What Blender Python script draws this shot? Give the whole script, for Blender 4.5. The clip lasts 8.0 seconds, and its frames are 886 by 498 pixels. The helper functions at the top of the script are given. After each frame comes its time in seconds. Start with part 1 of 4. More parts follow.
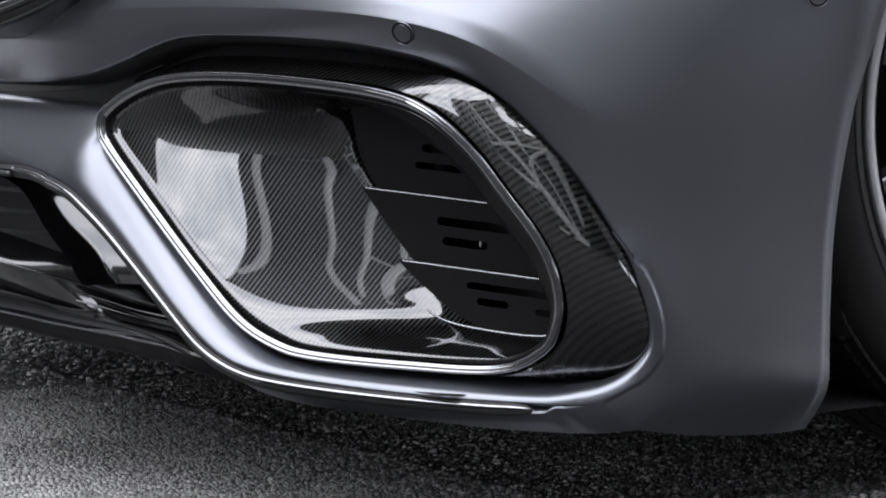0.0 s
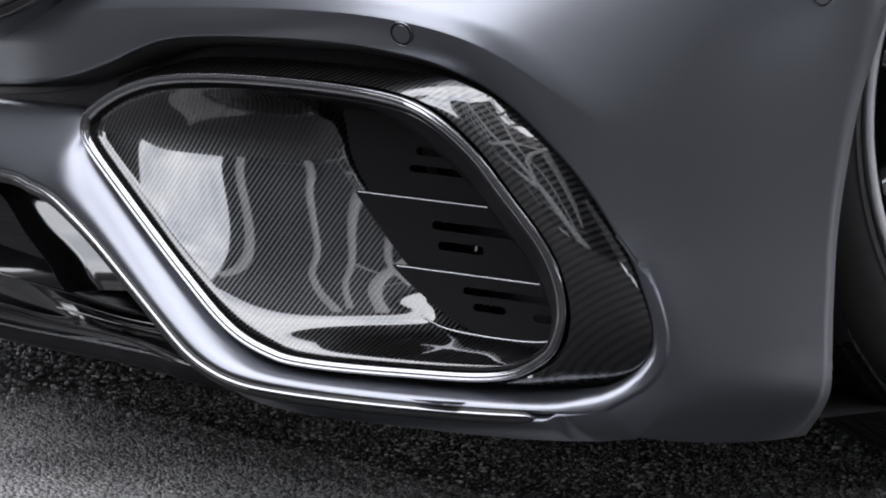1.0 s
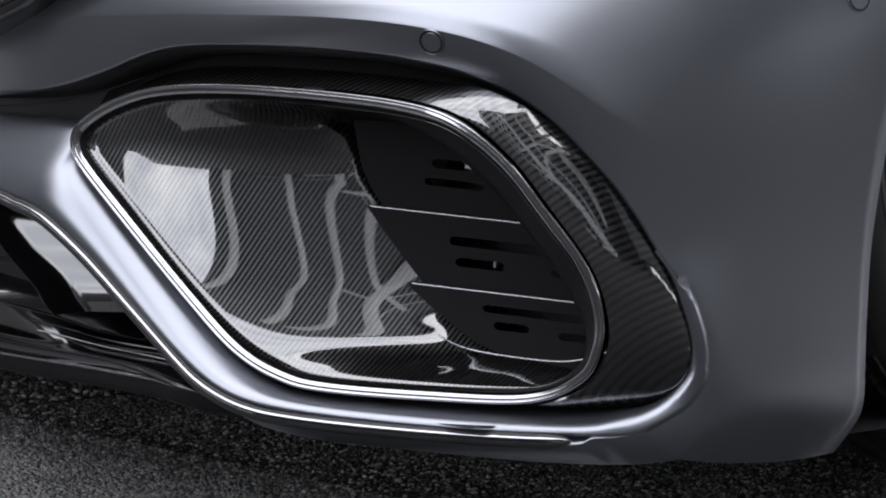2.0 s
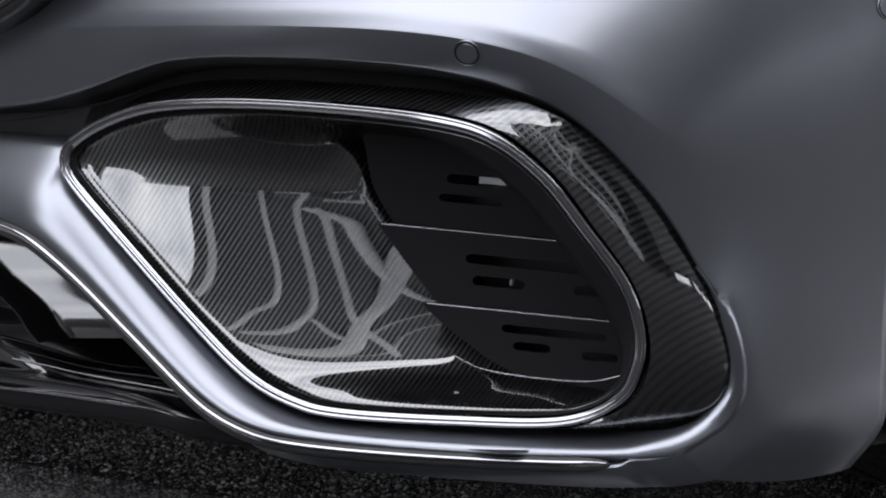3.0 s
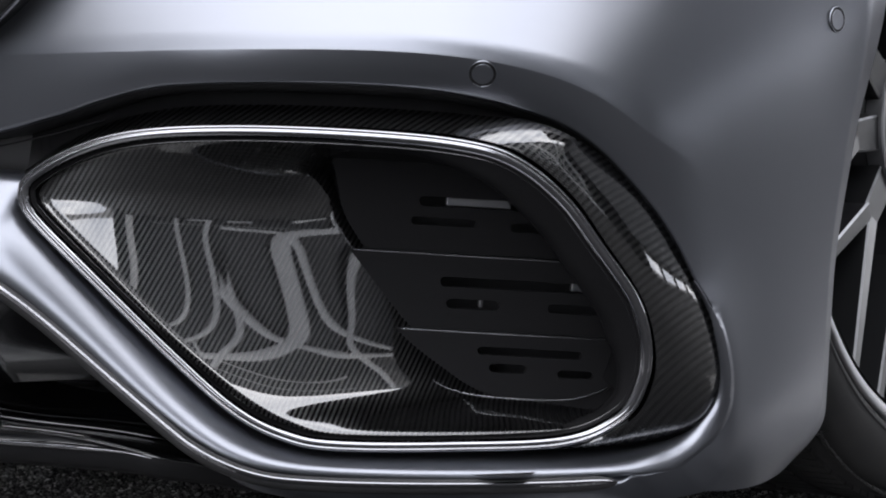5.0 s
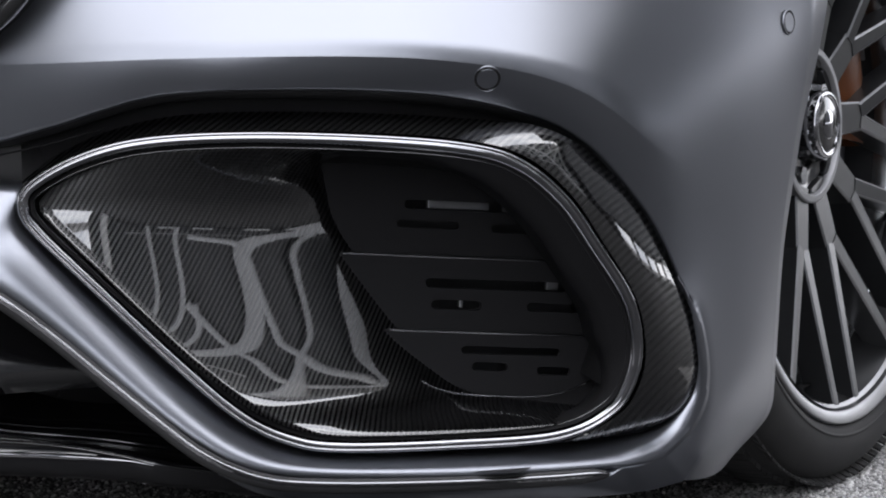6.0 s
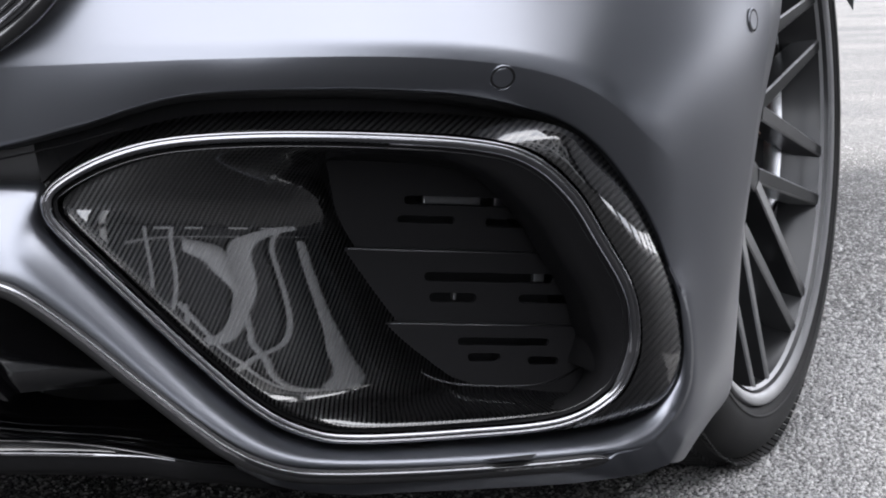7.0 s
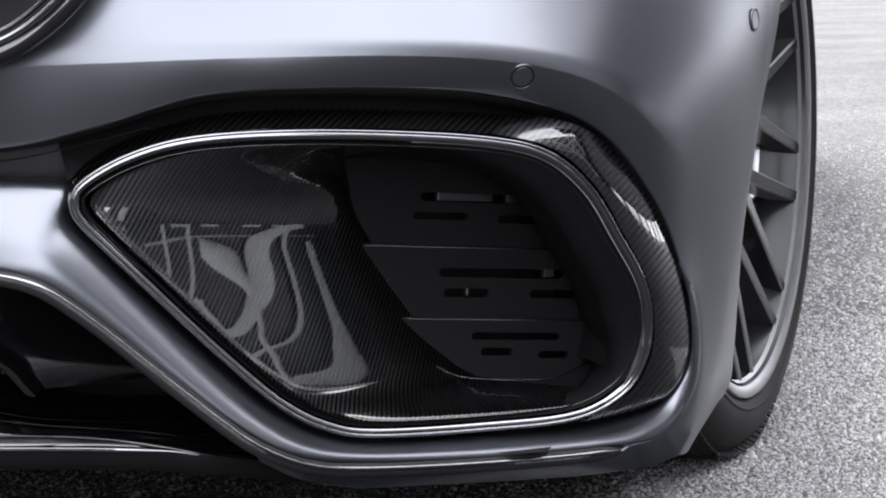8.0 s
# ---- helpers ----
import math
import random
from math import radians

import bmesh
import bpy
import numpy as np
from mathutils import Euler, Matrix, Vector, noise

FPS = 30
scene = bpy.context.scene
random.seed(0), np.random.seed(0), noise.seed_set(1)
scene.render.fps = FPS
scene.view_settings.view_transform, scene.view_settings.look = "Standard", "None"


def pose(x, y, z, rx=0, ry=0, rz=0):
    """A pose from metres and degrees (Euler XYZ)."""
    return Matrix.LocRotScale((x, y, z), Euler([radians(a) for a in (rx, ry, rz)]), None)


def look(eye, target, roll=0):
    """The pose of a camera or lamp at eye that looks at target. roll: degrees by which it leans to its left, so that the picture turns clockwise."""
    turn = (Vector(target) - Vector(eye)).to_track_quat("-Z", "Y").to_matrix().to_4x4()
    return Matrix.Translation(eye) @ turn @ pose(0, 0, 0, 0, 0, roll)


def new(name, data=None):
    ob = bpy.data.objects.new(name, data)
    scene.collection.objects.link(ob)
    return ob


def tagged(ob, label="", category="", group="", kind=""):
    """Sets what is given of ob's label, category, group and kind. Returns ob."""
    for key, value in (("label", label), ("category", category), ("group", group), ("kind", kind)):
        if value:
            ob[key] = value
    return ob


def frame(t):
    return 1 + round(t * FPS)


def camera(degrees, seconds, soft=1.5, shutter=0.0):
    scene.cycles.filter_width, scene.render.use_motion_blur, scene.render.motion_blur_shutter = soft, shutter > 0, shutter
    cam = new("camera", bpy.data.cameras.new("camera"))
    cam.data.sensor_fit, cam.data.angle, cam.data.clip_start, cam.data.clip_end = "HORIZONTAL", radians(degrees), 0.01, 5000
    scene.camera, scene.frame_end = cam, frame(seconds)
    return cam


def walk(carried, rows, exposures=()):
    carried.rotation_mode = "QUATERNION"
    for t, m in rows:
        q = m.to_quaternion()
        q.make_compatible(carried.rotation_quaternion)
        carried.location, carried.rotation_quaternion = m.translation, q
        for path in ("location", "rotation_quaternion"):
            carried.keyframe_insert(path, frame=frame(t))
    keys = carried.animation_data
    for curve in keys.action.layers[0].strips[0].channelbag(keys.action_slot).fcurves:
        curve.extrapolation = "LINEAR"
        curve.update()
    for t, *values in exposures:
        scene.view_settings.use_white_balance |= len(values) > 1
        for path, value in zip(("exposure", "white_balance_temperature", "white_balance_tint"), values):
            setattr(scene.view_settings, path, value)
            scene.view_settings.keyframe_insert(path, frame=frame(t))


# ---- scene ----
# ---- camera ----
cam = camera(18.526, 8.0, soft=2.0)
walk(cam, [
    (0.0, look((1.9543, -1.1619, 0.4284), (0.2811, -0.0792, 0.2607), -0.139)),
    (0.5, look((1.9395, -1.1695, 0.4254), (0.2742, -0.0742, 0.2606), -0.083)),
    (1.0, look((1.8782, -1.1956, 0.4281), (0.2413, -0.0586, 0.2609), -0.159)),
    (1.5, look((1.7876, -1.2413, 0.4351), (0.1963, -0.0421, 0.2636), -0.279)),
    (3.0, look((1.4416, -1.4383, 0.4490), (0.0713, 0.0079, 0.2741), -0.679)),
    (3.5, look((1.3182, -1.5146, 0.4609), (0.0578, 0.0275, 0.2784), -0.852)),
    (4.0, look((1.2010, -1.5876, 0.4622), (0.0492, 0.0375, 0.2823), -1.058)),
    (4.5, look((1.0939, -1.6554, 0.4665), (0.0497, 0.0408, 0.2856), -1.230)),
    (6.0, look((0.7228, -1.8761, 0.4849), (0.0699, 0.0046, 0.2933), -1.815)),
    (6.5, look((0.5932, -1.9447, 0.4978), (0.0789, -0.0227, 0.2948), -1.891)),
    (7.0, look((0.4753, -1.9949, 0.5068), (0.0712, -0.0476, 0.2949), -1.790)),
    (7.5, look((0.4117, -2.0314, 0.5127), (0.0641, -0.0738, 0.2956), -1.719)),
    (8.0, look((0.3916, -2.0420, 0.5141), (0.0601, -0.0817, 0.2961), -1.674)),
])

# ---- daylight: bright broken overcast, soft sun ----
SUN_ELEVATION, SUN_AZIMUTH = radians(41), radians(-10)
world = bpy.data.worlds.new("overcast_sky")
scene.world = world
world.use_nodes = True
wn, wl = world.node_tree.nodes, world.node_tree.links
wn.clear()
sky = wn.new("ShaderNodeTexSky")
sky.sky_type, sky.sun_disc = "NISHITA", False
sky.sun_elevation, sky.sun_rotation = SUN_ELEVATION, SUN_AZIMUTH
sky.dust_density, sky.air_density = 2.0, 1.0
tex = wn.new("ShaderNodeTexCoord")
cloud = wn.new("ShaderNodeTexNoise")
cloud.inputs["Scale"].default_value, cloud.inputs["Detail"].default_value = 5.0, 7.0
cloud.inputs["Roughness"].default_value = 0.55
ramp = wn.new("ShaderNodeValToRGB")
ramp.color_ramp.elements[0].position, ramp.color_ramp.elements[1].position = 0.36, 0.66
ramp.color_ramp.elements[0].color, ramp.color_ramp.elements[1].color = (28.0, 29.2, 33.0, 1), (52.0, 51.6, 53.5, 1)
cover = wn.new("ShaderNodeMixRGB")
cover.inputs["Fac"].default_value = 0.82
back = wn.new("ShaderNodeBackground")
back.inputs["Strength"].default_value = 0.10
wout = wn.new("ShaderNodeOutputWorld")
wl.new(tex.outputs["Generated"], cloud.inputs["Vector"])
wl.new(cloud.outputs["Fac"], ramp.inputs["Fac"])
wl.new(sky.outputs["Color"], cover.inputs["Color1"])
wl.new(ramp.outputs["Color"], cover.inputs["Color2"])
wl.new(cover.outputs["Color"], back.inputs["Color"])
wl.new(back.outputs["Background"], wout.inputs["Surface"])
sun_data = bpy.data.lights.new("sun", "SUN")
sun_data.energy, sun_data.angle, sun_data.color = 2.7, radians(9), (1.0, 0.97, 0.93)
sun = new("sun", sun_data)
sun.matrix_world = look((math.sin(SUN_AZIMUTH) * 20, math.cos(SUN_AZIMUTH) * 20, 20 * math.tan(SUN_ELEVATION)), (0, 0, 0))
scene.view_settings.exposure = 0.20


# ---- materials ----
def material(name, color, rough=0.5, metal=0.0, coat=0.0, coat_rough=0.03):
    m = bpy.data.materials.new(name)
    m.use_nodes = True
    b = m.node_tree.nodes["Principled BSDF"]
    b.inputs["Base Color"].default_value = (*color, 1)
    b.inputs["Roughness"].default_value = rough
    b.inputs["Metallic"].default_value = metal
    b.inputs["Coat Weight"].default_value = coat
    b.inputs["Coat Roughness"].default_value = coat_rough
    return m, m.node_tree.nodes, m.node_tree.links, b


def noise_node(n, scale, detail=3.0, coords=None, links=None, rough=0.5):
    t = n.new("ShaderNodeTexNoise")
    t.inputs["Scale"].default_value, t.inputs["Detail"].default_value = scale, detail
    t.inputs["Roughness"].default_value = rough
    if coords is not None:
        links.new(coords, t.inputs["Vector"])
    return t


def ramp_node(n, links, source, stops):
    r = n.new("ShaderNodeValToRGB")
    e = r.color_ramp.elements
    e[0].position, e[0].color = stops[0][0], (*stops[0][1], 1)
    e[1].position, e[1].color = stops[-1][0], (*stops[-1][1], 1)
    for p, c in stops[1:-1]:
        e.new(p).color = (*c, 1)
    links.new(source, r.inputs["Fac"])
    return r


def range_node(n, links, source, lo, hi, a=0.0, b=1.0):
    r = n.new("ShaderNodeMapRange")
    r.inputs["From Min"].default_value, r.inputs["From Max"].default_value = a, b
    r.inputs["To Min"].default_value, r.inputs["To Max"].default_value = lo, hi
    links.new(source, r.inputs["Value"])
    return r


def bump_node(n, links, height, bsdf, strength, distance, slot="Normal"):
    bp = n.new("ShaderNodeBump")
    bp.inputs["Strength"].default_value, bp.inputs["Distance"].default_value = strength, distance
    links.new(height, bp.inputs["Height"])
    links.new(bp.outputs["Normal"], bsdf.inputs[slot])
    return bp


def math_node(n, links, op, a, b=None):
    k = n.new("ShaderNodeMath")
    k.operation = op
    for i, v in enumerate((a, b)):
        if v is None:
            continue
        if isinstance(v, (int, float)):
            k.inputs[i].default_value = v
        else:
            links.new(v, k.inputs[i])
    return k.outputs[0]


def object_coords(n):
    return n.new("ShaderNodeTexCoord").outputs["Object"]


# satin magnesium-grey metallic lacquer
PAINT, n, l, b = material("satin_grey_lacquer", (0.254, 0.263, 0.290), 0.26, 0.95)
oc = object_coords(n)
flake = noise_node(n, 2600, 1, oc, l)
soft_wear = noise_node(n, 9, 4, oc, l)
l.new(range_node(n, l, soft_wear.outputs["Fac"], 0.28, 0.33).outputs[0], b.inputs["Roughness"])
bump_node(n, l, flake.outputs["Fac"], b, 0.05, 0.0002)

# clear-coated 2x2 twill carbon, driven by metre-true UVs
def carbon_material(name, tow, light, dark, coat=1.0):
    m, n, l, b = material(name, dark, 0.42, 1.0, coat, 0.025)
    b.inputs["Coat IOR"].default_value = 2.2
    uv = n.new("ShaderNodeTexCoord").outputs["UV"]
    sep = n.new("ShaderNodeSeparateXYZ")
    l.new(uv, sep.inputs[0])
    us = math_node(n, l, "DIVIDE", sep.outputs[0], tow)
    vs = math_node(n, l, "DIVIDE", sep.outputs[1], tow)
    cell = math_node(n, l, "SUBTRACT", math_node(n, l, "FLOOR", us), math_node(n, l, "FLOOR", vs))
    twill = math_node(n, l, "FLOORED_MODULO", cell, 4.0)
    warp = math_node(n, l, "LESS_THAN", twill, 1.5)
    fu = math_node(n, l, "ABSOLUTE", math_node(n, l, "SUBTRACT", math_node(n, l, "FRACT", us), 0.5))
    fv = math_node(n, l, "ABSOLUTE", math_node(n, l, "SUBTRACT", math_node(n, l, "FRACT", vs), 0.5))
    mixd = n.new("ShaderNodeMix")
    l.new(warp, mixd.inputs[0])
    l.new(fu, mixd.inputs[2])
    l.new(fv, mixd.inputs[3])
    height = math_node(n, l, "SUBTRACT", 0.5, mixd.outputs[0])
    mixc = n.new("ShaderNodeMixRGB")
    mixc.inputs["Color1"].default_value, mixc.inputs["Color2"].default_value = (*dark, 1), (*light, 1)
    shade = math_node(n, l, "MULTIPLY", warp, math_node(n, l, "ADD", 0.45, height))
    l.new(shade, mixc.inputs["Fac"])
    l.new(mixc.outputs["Color"], b.inputs["Base Color"])
    l.new(range_node(n, l, warp, 0.55, 0.36).outputs[0], b.inputs["Roughness"])
    bump_node(n, l, height, b, 0.35, 0.0004)
    return m


CARBON = carbon_material("gloss_carbon_weave", 0.00130, (0.090, 0.089, 0.088), (0.007, 0.007, 0.0075))

CHROME, n, l, b = material("bright_chrome", (0.37, 0.37, 0.385), 0.06, 1.0)
smear = noise_node(n, 14, 5, object_coords(n), l)
l.new(range_node(n, l, smear.outputs["Fac"], 0.04, 0.10).outputs[0], b.inputs["Roughness"])

GLOSS_BLACK, n, l, b = material("piano_black", (0.004, 0.004, 0.0045), 0.12)
b.inputs["IOR"].default_value = 2.1
dust = noise_node(n, 60, 6, object_coords(n), l)
l.new(range_node(n, l, dust.outputs["Fac"], 0.07, 0.2).outputs[0], b.inputs["Roughness"])

BLACK, n, l, b = material("black_grained_plastic", (0.024, 0.0237, 0.0246), 0.5)
grain = noise_node(n, 900, 3, object_coords(n), l)
bump_node(n, l, grain.outputs["Fac"], b, 0.2, 0.0003)

PANEL, n, l, b = material("satin_black_shutter", (0.020, 0.0197, 0.0206), 0.33)
b.inputs["Specular IOR Level"].default_value = 0.015
grain = noise_node(n, 500, 3, object_coords(n), l)
l.new(range_node(n, l, grain.outputs["Fac"], 0.27, 0.42).outputs[0], b.inputs["Roughness"])

RUBBER, n, l, b = material("tyre_rubber", (0.010, 0.010, 0.0105), 0.85)
oc = object_coords(n)
grain, dirt = noise_node(n, 700, 3, oc, l), noise_node(n, 12, 5, oc, l)
l.new(ramp_node(n, l, dirt.outputs["Fac"], [(0.35, (0.010, 0.010, 0.0105)), (0.75, (0.022, 0.021, 0.0205))]).outputs[0], b.inputs["Base Color"])
bump_node(n, l, grain.outputs["Fac"], b, 0.25, 0.0004)

WHEEL_GREY, n, l, b = material("dark_grey_wheel_lacquer", (0.023, 0.0236, 0.025), 0.33, 0.5, 0.3, 0.15)
dust = noise_node(n, 40, 5, object_coords(n), l)
l.new(range_node(n, l, dust.outputs["Fac"], 0.26, 0.42).outputs[0], b.inputs["Roughness"])

MACHINED, n, l, b = material("machined_alloy", (0.42, 0.425, 0.44), 0.26, 1.0)
turn = noise_node(n, 300, 2, object_coords(n), l)
l.new(range_node(n, l, turn.outputs["Fac"], 0.16, 0.30).outputs[0], b.inputs["Roughness"])

SPOKE_EDGE, n, l, b = material("satin_spoke_edge", (0.20, 0.203, 0.21), 0.36, 0.9)
wear = noise_node(n, 90, 3, object_coords(n), l)
l.new(range_node(n, l, wear.outputs["Fac"], 0.28, 0.45).outputs[0], b.inputs["Roughness"])

SILVER, n, l, b = material("matte_silver_lacquer", (0.28, 0.28, 0.288), 0.42, 0.75)
wear = noise_node(n, 70, 3, object_coords(n), l)
l.new(range_node(n, l, wear.outputs["Fac"], 0.36, 0.5).outputs[0], b.inputs["Roughness"])

STEEL, n, l, b = material("brake_disc_steel", (0.10, 0.10, 0.105), 0.35, 1.0)
score = noise_node(n, 120, 4, object_coords(n), l)
l.new(range_node(n, l, score.outputs["Fac"], 0.25, 0.5).outputs[0], b.inputs["Roughness"])

BRONZE, n, l, b = material("bronze_brake_lacquer", (0.14, 0.045, 0.013), 0.4, 0.3)
score = noise_node(n, 50, 3, object_coords(n), l)
l.new(range_node(n, l, score.outputs["Fac"], 0.28, 0.45).outputs[0], b.inputs["Roughness"])

ALUMINIUM, n, l, b = material("cooler_core_alloy", (0.28, 0.28, 0.29), 0.4, 1.0)
fins = noise_node(n, 220, 2, object_coords(n), l)
l.new(range_node(n, l, fins.outputs["Fac"], 0.3, 0.6).outputs[0], b.inputs["Roughness"])

# coarse open-textured asphalt with pale chippings
ASPHALT, n, l, b = material("open_asphalt", (0.06, 0.06, 0.06), 0.62)
oc = object_coords(n)
chips = n.new("ShaderNodeTexVoronoi")
chips.inputs["Scale"].default_value = 165
l.new(oc, chips.inputs["Vector"])
chip_sep = n.new("ShaderNodeSeparateColor")
l.new(chips.outputs["Color"], chip_sep.inputs[0])
chip_tone = ramp_node(n, l, chip_sep.outputs[0], [(0.0, (0.07, 0.07, 0.071)), (0.5, (0.125, 0.1245, 0.124)), (0.8, (0.19, 0.188, 0.186)), (1.0, (0.30, 0.297, 0.294))])
patch = noise_node(n, 1.3, 5, oc, l)
tone = n.new("ShaderNodeMixRGB")
tone.blend_type = "MULTIPLY"
tone.inputs["Fac"].default_value = 1.0
l.new(chip_tone.outputs[0], tone.inputs["Color1"])
l.new(ramp_node(n, l, patch.outputs["Fac"], [(0.3, (0.72, 0.72, 0.74)), (0.7, (1.15, 1.13, 1.1))]).outputs[0], tone.inputs["Color2"])
l.new(tone.outputs[0], b.inputs["Base Color"])
pits = noise_node(n, 190, 4, oc, l)
gloss = math_node(n, l, "MULTIPLY", pits.outputs["Fac"], math_node(n, l, "ADD", chip_sep.outputs[1], 0.35))
l.new(range_node(n, l, gloss, 0.72, 0.95).outputs[0], b.inputs["Roughness"])
b.inputs["Specular IOR Level"].default_value = 0.25
rise = math_node(n, l, "ADD", chips.outputs["Distance"], math_node(n, l, "MULTIPLY", chip_sep.outputs[2], 0.7))
bump_node(n, l, rise, b, 0.8, 0.004)

def stone_material(name, stops):
    m, n, l, b = material(name, (0.12, 0.12, 0.12), 0.45)
    geo = n.new("ShaderNodeNewGeometry")
    l.new(ramp_node(n, l, geo.outputs["Random Per Island"], [(p, (c, c * 0.987, c * 0.97)) for p, c in stops]).outputs[0], b.inputs["Base Color"])
    grit = noise_node(n, 900, 3, object_coords(n), l)
    l.new(range_node(n, l, grit.outputs["Fac"], 0.22, 0.5).outputs[0], b.inputs["Roughness"])
    return m
# one asphalt in two painted tones: shade under the car, brightness beside it
SHADED_STONE = stone_material("shaded_stone_chipping", [(0.0, 0.026), (0.5, 0.08), (0.8, 0.24), (1.0, 0.55)])
LIT_STONE = stone_material("lit_stone_chipping", [(0.0, 0.20), (0.35, 0.32), (0.75, 0.42), (1.0, 0.52)])

# darkened asphalt, for the car's painted shade and for added dark ground sheets
DARKENED_ASPHALT, n, l, b = material("darkened_asphalt", (0.02, 0.02, 0.021), 0.8)
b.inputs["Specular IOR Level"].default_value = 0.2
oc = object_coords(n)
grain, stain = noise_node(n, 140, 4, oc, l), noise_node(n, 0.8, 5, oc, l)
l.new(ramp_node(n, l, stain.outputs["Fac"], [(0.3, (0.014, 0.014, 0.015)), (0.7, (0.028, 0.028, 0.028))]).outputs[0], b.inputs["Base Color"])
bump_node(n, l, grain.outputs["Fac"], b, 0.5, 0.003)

FACADE, n, l, b = material("dark_facade_panel", (0.016, 0.018, 0.022), 0.5)
stain = noise_node(n, 0.6, 5, object_coords(n), l)
l.new(range_node(n, l, stain.outputs["Fac"], 0.25, 0.5).outputs[0], b.inputs["Roughness"])
PALE, n, l, b = material("pale_steelwork", (0.55, 0.56, 0.57), 0.5)
stain = noise_node(n, 1.2, 5, object_coords(n), l)
l.new(range_node(n, l, stain.outputs["Fac"], 0.4, 0.65).outputs[0], b.inputs["Roughness"])


# ---- mesh helpers ----
def V(*p):
    return Vector(p)


def spline(points, count, closed=False):
    """A smooth curve through the points, as count vectors at even steps along it."""
    p = [Vector(q) for q in points]
    k, out = len(p), []
    spans = k if closed else k - 1
    for i in range(spans):
        if closed:
            a, b2, c, d = p[i - 1], p[i], p[(i + 1) % k], p[(i + 2) % k]
        else:
            b2, c = p[i], p[i + 1]
            a = p[i - 1] if i else b2 * 2 - c
            d = p[i + 2] if i + 2 < k else c * 2 - b2
        for j in range(24):
            t = j / 24
            out.append(0.5 * ((2 * b2) + (c - a) * t + (2 * a - 5 * b2 + 4 * c - d) * t * t + (3 * b2 - a - 3 * c + d) * t ** 3))
    out.append(p[0].copy() if closed else p[-1].copy())
    run = [0.0]
    for u, v in zip(out, out[1:]):
        run.append(run[-1] + (v - u).length)
    want = [run[-1] * i / (count if closed else count - 1) for i in range(count)]
    res, j = [], 0
    for w in want:
        while j < len(run) - 2 and run[j + 1] < w:
            j += 1
        f = (w - run[j]) / max(run[j + 1] - run[j], 1e-9)
        res.append(out[j].lerp(out[j + 1], min(max(f, 0), 1)))
    return res


def station_curve(points, steps):
    """A smooth curve with a fixed number of steps between each two points, so that several rows keep in step."""
    p = [Vector(q) for q in points]
    out = []
    for i in range(len(p) - 1):
        b2, c = p[i], p[i + 1]
        a = p[i - 1] if i else b2 * 2 - c
        d = p[i + 2] if i + 2 < len(p) else c * 2 - b2
        for j in range(steps):
            t = j / steps
            out.append(0.5 * ((2 * b2) + (c - a) * t + (2 * a - 5 * b2 + 4 * c - d) * t * t + (3 * b2 - a - 3 * c + d) * t ** 3))
    out.append(p[-1])
    return out


def sheet(rows, close_u=False, flip=False):
    """A bmesh over a grid of points, with UVs in metres."""
    bm = bmesh.new()
    uv = bm.loops.layers.uv.new("UVMap")
    nr, nc = len(rows), len(rows[0])
    vs = [[bm.verts.new(p) for p in r] for r in rows]
    mid = rows[nr // 2]
    us = [0.0]
    for j in range(1, nc + 1):
        us.append(us[-1] + (mid[j % nc] - mid[j - 1]).length)
    vlen = [[0.0] * nc]
    for i in range(1, nr):
        vlen.append([vlen[-1][j] + (rows[i][j] - rows[i - 1][j]).length for j in range(nc)])
    for i in range(nr - 1):
        for j in range(nc if close_u else nc - 1):
            k = (j + 1) % nc
            idx = [(i, j, j), (i, k, j + 1), (i + 1, k, j + 1), (i + 1, j, j)]
            if flip:
                idx.reverse()
            quad = [vs[a][c] for a, c, _ in idx]
            if len({tuple(round(x, 6) for x in q.co) for q in quad}) < 4:
                keep, seen = [], set()
                for q, d in zip(quad, idx):
                    key = tuple(round(x, 6) for x in q.co)
                    if key not in seen:
                        seen.add(key)
                        keep.append((q, d))
                if len(keep) < 3:
                    continue
                quad, idx = [q for q, _ in keep], [d for _, d in keep]
            f = bm.faces.new(quad)
            f.smooth = True
            for lp, (a, c, e) in zip(f.loops, idx):
                lp[uv].uv = (us[e], vlen[a][c])
    return bm


def weave_uv(bm, across, up):
    """Lays the weave flat over a part, in metres along two ways."""
    uv = bm.loops.layers.uv.verify()
    a, b5 = Vector(across).normalized(), Vector(up).normalized()
    for f in bm.faces:
        for lp in f.loops:
            lp[uv].uv = (lp.vert.co.dot(a), lp.vert.co.dot(b5))
    return bm


def part(name, bm, mat, parent=None, label="", sharp=None):
    me = bpy.data.meshes.new(name)
    bm.to_mesh(me)
    bm.free()
    me.materials.append(mat)
    if sharp is not None:
        me.set_sharp_from_angle(angle=radians(sharp))
    ob = new(name, me)
    if parent is not None:
        ob.parent = parent
    if label:
        tagged(ob, label)
    return ob


def thing(name, label, category, at=(0, 0, 0), group="", kind=""):
    e = new(name)
    e.empty_display_size = 0.05
    e.location = at
    return tagged(e, label, category, group, kind)


